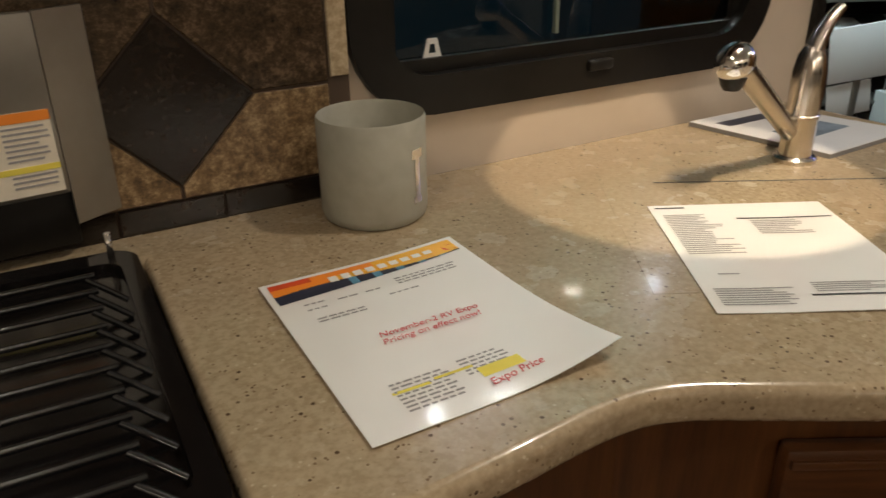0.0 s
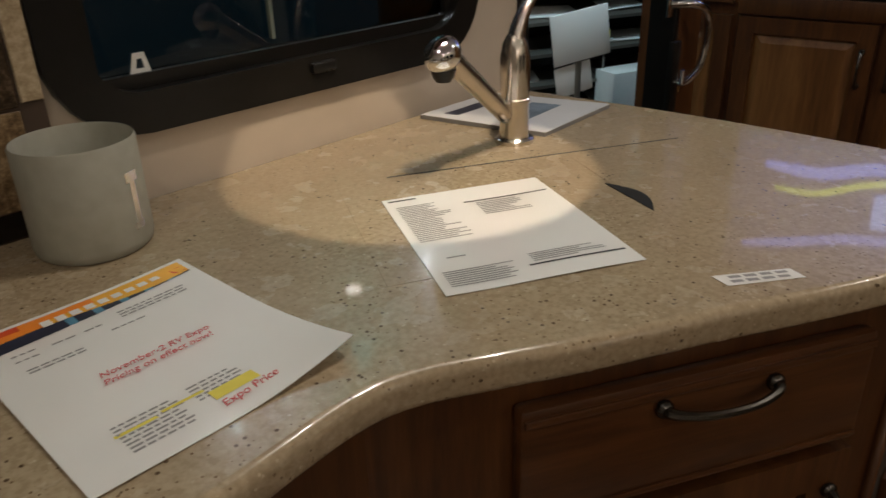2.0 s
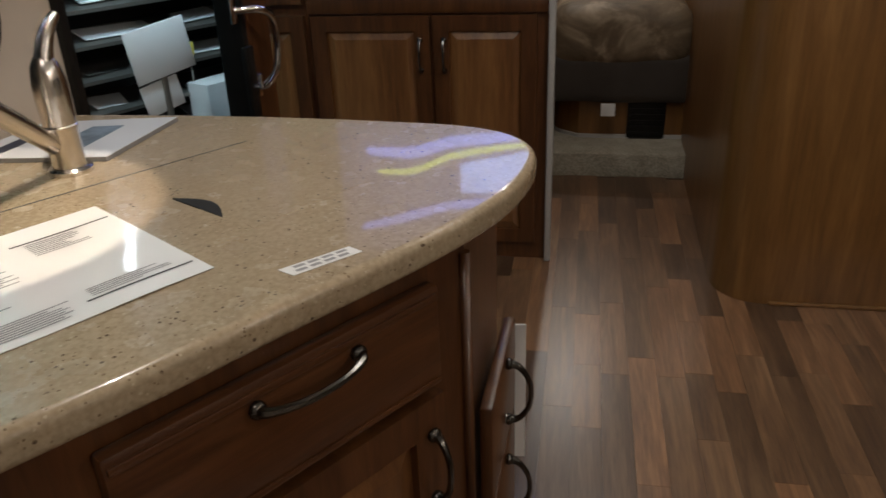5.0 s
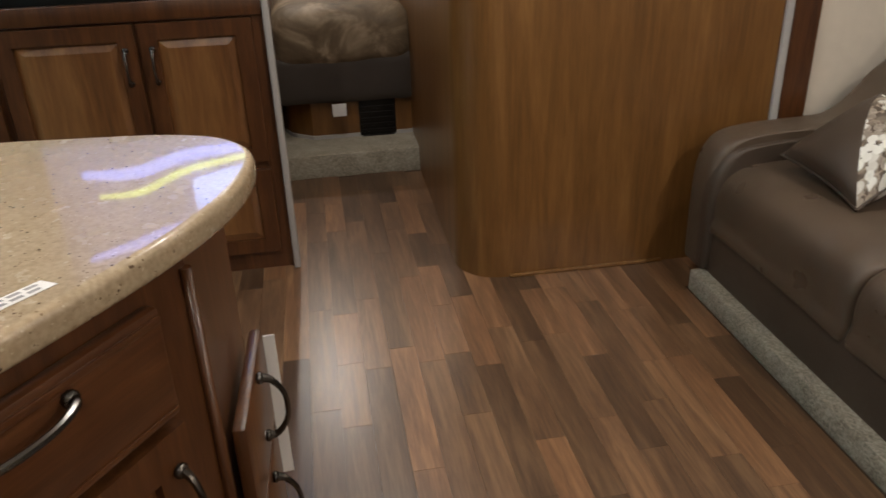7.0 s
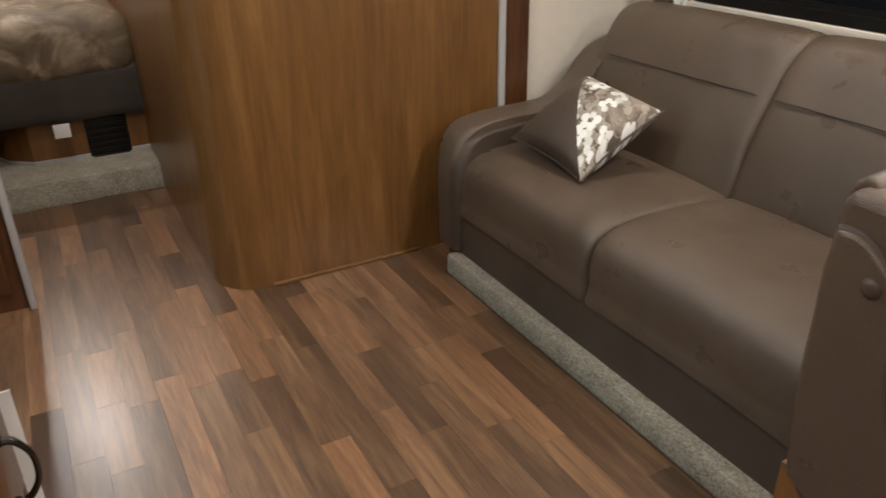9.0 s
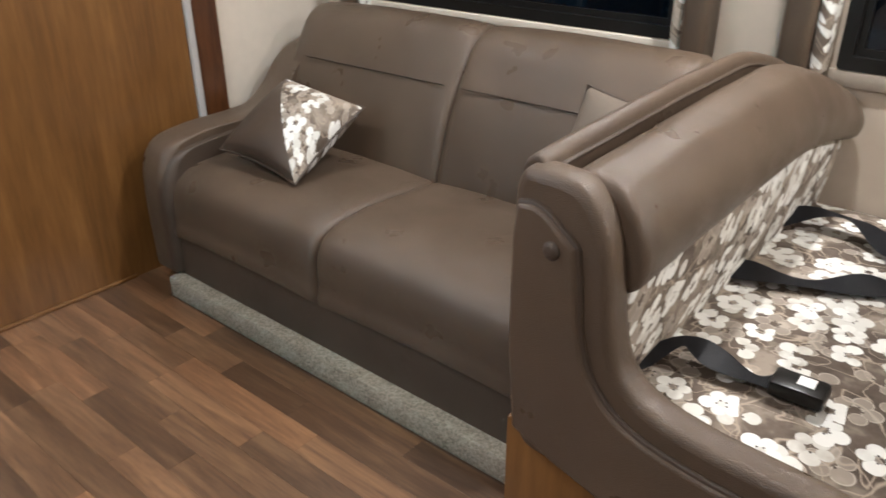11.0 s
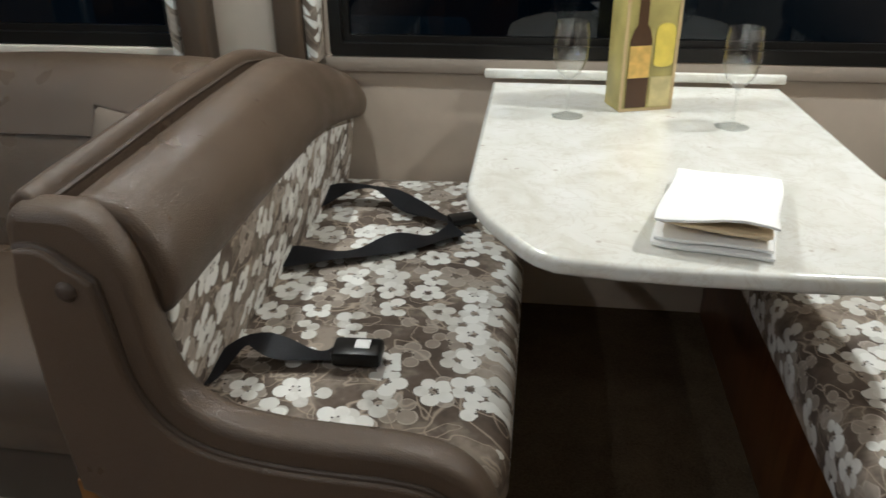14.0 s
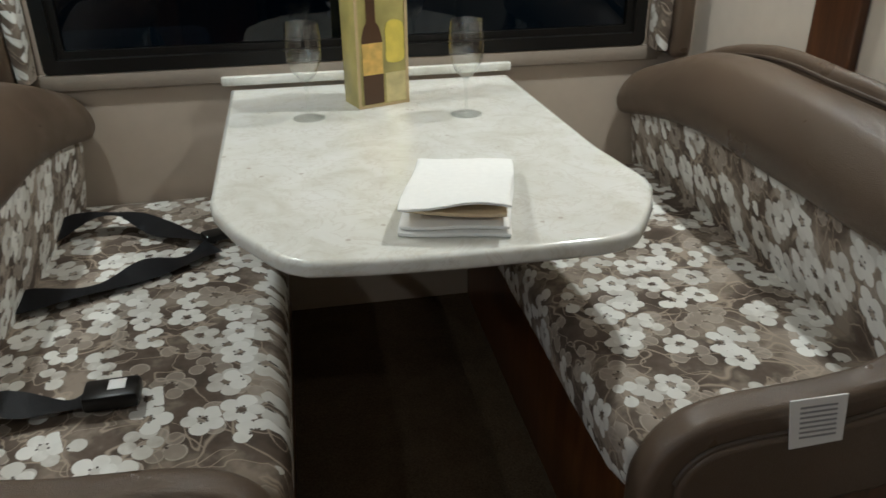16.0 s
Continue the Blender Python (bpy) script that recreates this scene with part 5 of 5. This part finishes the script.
def fold(w, d, low, high, mat, lift=0.0, wave=0.0):
    """One folded layer of cloth, its front edge (at -d) lifted and waved."""
    bm = cushion(-w, w, -d, d, low, high, (high - low) / 2, 0.0, 14, 0.0, 0)
    for v in bm.verts:
        f = max(0.0, min(1.0, (0.5 - v.co.y / (2 * d)))) ** 1.3
        v.co.z += lift * f + wave * f * math.sin(v.co.x * 26 + 0.6) + 0.0012 * noise.noise(v.co * 45)
        v.co.y += 0.004 * math.sin(v.co.x * 30)
        v.co.x += 0.003 * math.sin(v.co.y * 21)
    local("fold", bm, mat, nk)


for w, d, low, high, mat, lift, wave in ((0.086, 0.138, 0.0, 0.0085, CLOTH, 0.0, 0.0), (0.083, 0.133, 0.008, 0.0155, CLOTH, 0.002, 0.001), (0.079, 0.127, 0.0145, 0.0225, CREAM, 0.016, -0.004), (0.085, 0.136, 0.0215, 0.0275, CLOTH, 0.024, 0.006)):
    fold(w, d, low, high, mat, lift, wave)

# seat belts
def strap(name, pts, width, label, tip=True):
    b = thing(name, label, "seat belt", group="seat belts")
    line = curve(pts, 8)
    bm = bmesh.new()
    rows_ = []
    for i, q in enumerate(line):
        d = Vector(line[min(i + 1, len(line) - 1)]) - Vector(line[max(i - 1, 0)])
        d.z = 0
        n = Vector((-d.y, d.x, 0)).normalized() * width / 2
        t = math.sin(i * 0.33) * 0.010
        q = Vector(q)
        rows_.append([bm.verts.new(q + n + Vector((0, 0, t))), bm.verts.new(q - n - Vector((0, 0, t * 0.5)))])
    for a, c in zip(rows_, rows_[1:]):
        bm.faces.new((a[0], a[1], c[1], c[0]))
    bmesh.ops.solidify(bm, geom=bm.faces[:], thickness=0.0025)
    part("webbing", bm, BELT, b)
    return b


z = 0.502
b1 = strap("seat_belt", [(0.548, -1.165, z + 0.01), (0.52, -1.215, z), (0.475, -1.27, z + 0.028), (0.42, -1.275, z + 0.012), (0.36, -1.282, z), (0.32, -1.288, z + 0.002)], 0.05, "black seat belt with a buckle on the seat")
m_ = pose(0.285, -1.285, z + 0.008, 0, 0, 2)
bk = place_part("buckle", box(-0.042, 0.042, -0.027, 0.027, -0.014, 0.014, 0.007), BLACK, b1, m_)
local("button", box(-0.022, 0.004, -0.016, 0.010, 0.0141, 0.0155, 0.0005), PAPER, bk, "white release label")
b2 = strap("seat_belt", [(0.545, -1.62, z), (0.47, -1.63, z + 0.006), (0.37, -1.67, z), (0.29, -1.715, z + 0.004), (0.22, -1.76, z), (0.17, -1.80, z + 0.004)], 0.066, "black seat belt lying across the seat")
b3 = strap("seat_belt", [(0.545, -1.90, z), (0.47, -1.955, z + 0.028), (0.38, -1.965, z + 0.03), (0.30, -1.92, z + 0.004), (0.22, -1.86, z + 0.006), (0.16, -1.84, z + 0.004)], 0.054, "black seat belt lying across the seat")
for bx_, by_ in ((0.165, -1.845),):
    place_part("tongue", box(-0.03, 0.03, -0.022, 0.022, -0.008, 0.008, 0.004), BLACK, b3, pose(bx_, by_, z + 0.010, 0, 0, 25))

# curtains at the windows' sides
def curtain(x0, x1, inner, label):
    c = thing("curtain", label, "curtain", group="window side curtains")
    lo, hi = min(x0, x1), max(x0, x1)
    part("padded_side", box(lo, hi, -2.224, -2.13, 0.775, 1.5, 0.018, 3), LEATHER, c, "padded brown leather side")
    w = 0.035
    a = hi if inner > 0 else lo - w
    part("floral_band", cushion(a, a + w, -2.222, -2.145, 0.79, 1.5, 0.014, 0, 8), FLORAL, c, "floral fabric band")
    return c


curtain(0.855, 0.925, 1, "brown padded curtain with a floral band by the sofa window")
curtain(0.60, 0.675, -1, "brown padded curtain with a floral band by the dinette window")
curtain(-1.075, -1.02, 1, "brown padded curtain with a floral band by the dinette window")
curtain(2.15, 2.22, -1, "brown padded curtain with a floral band by the sofa window")

# ---- floor planks ----
PW = 0.076
plank_mesh = {}
rng = random.Random(11)
y = -1.26 - 3 * PW
while y < 0.36:
    x = (-0.45 if y > -1.262 else 2.16) + rng.uniform(-0.30, 0.0) * (y > -1.262)
    while x < 3.48:
        length = rng.choice((0.28, 0.40, 0.52, 0.64))
        w = min(PW, 0.46 - y)
        end = min(x + length, 3.487)
        key = round(end - x, 3)
        if key > 0.03:
            if key not in plank_mesh:
                bm = bmesh.new()
                box(0.00015, key - 0.00015, 0.00015, PW - 0.00015, -0.005, 0.0, 0.00025, 1, bm=bm)
                me = bpy.data.meshes.new("plank")
                bm.to_mesh(me)
                bm.free()
                me.materials.append(PLANK)
                plank_mesh[key] = me
            ob = new("plank", plank_mesh[key])
            ob.parent = floor
            ob.location = (x, y, 0.0)
        x = end if end > x else x + length
        if end >= 3.487:
            break
    y += PW
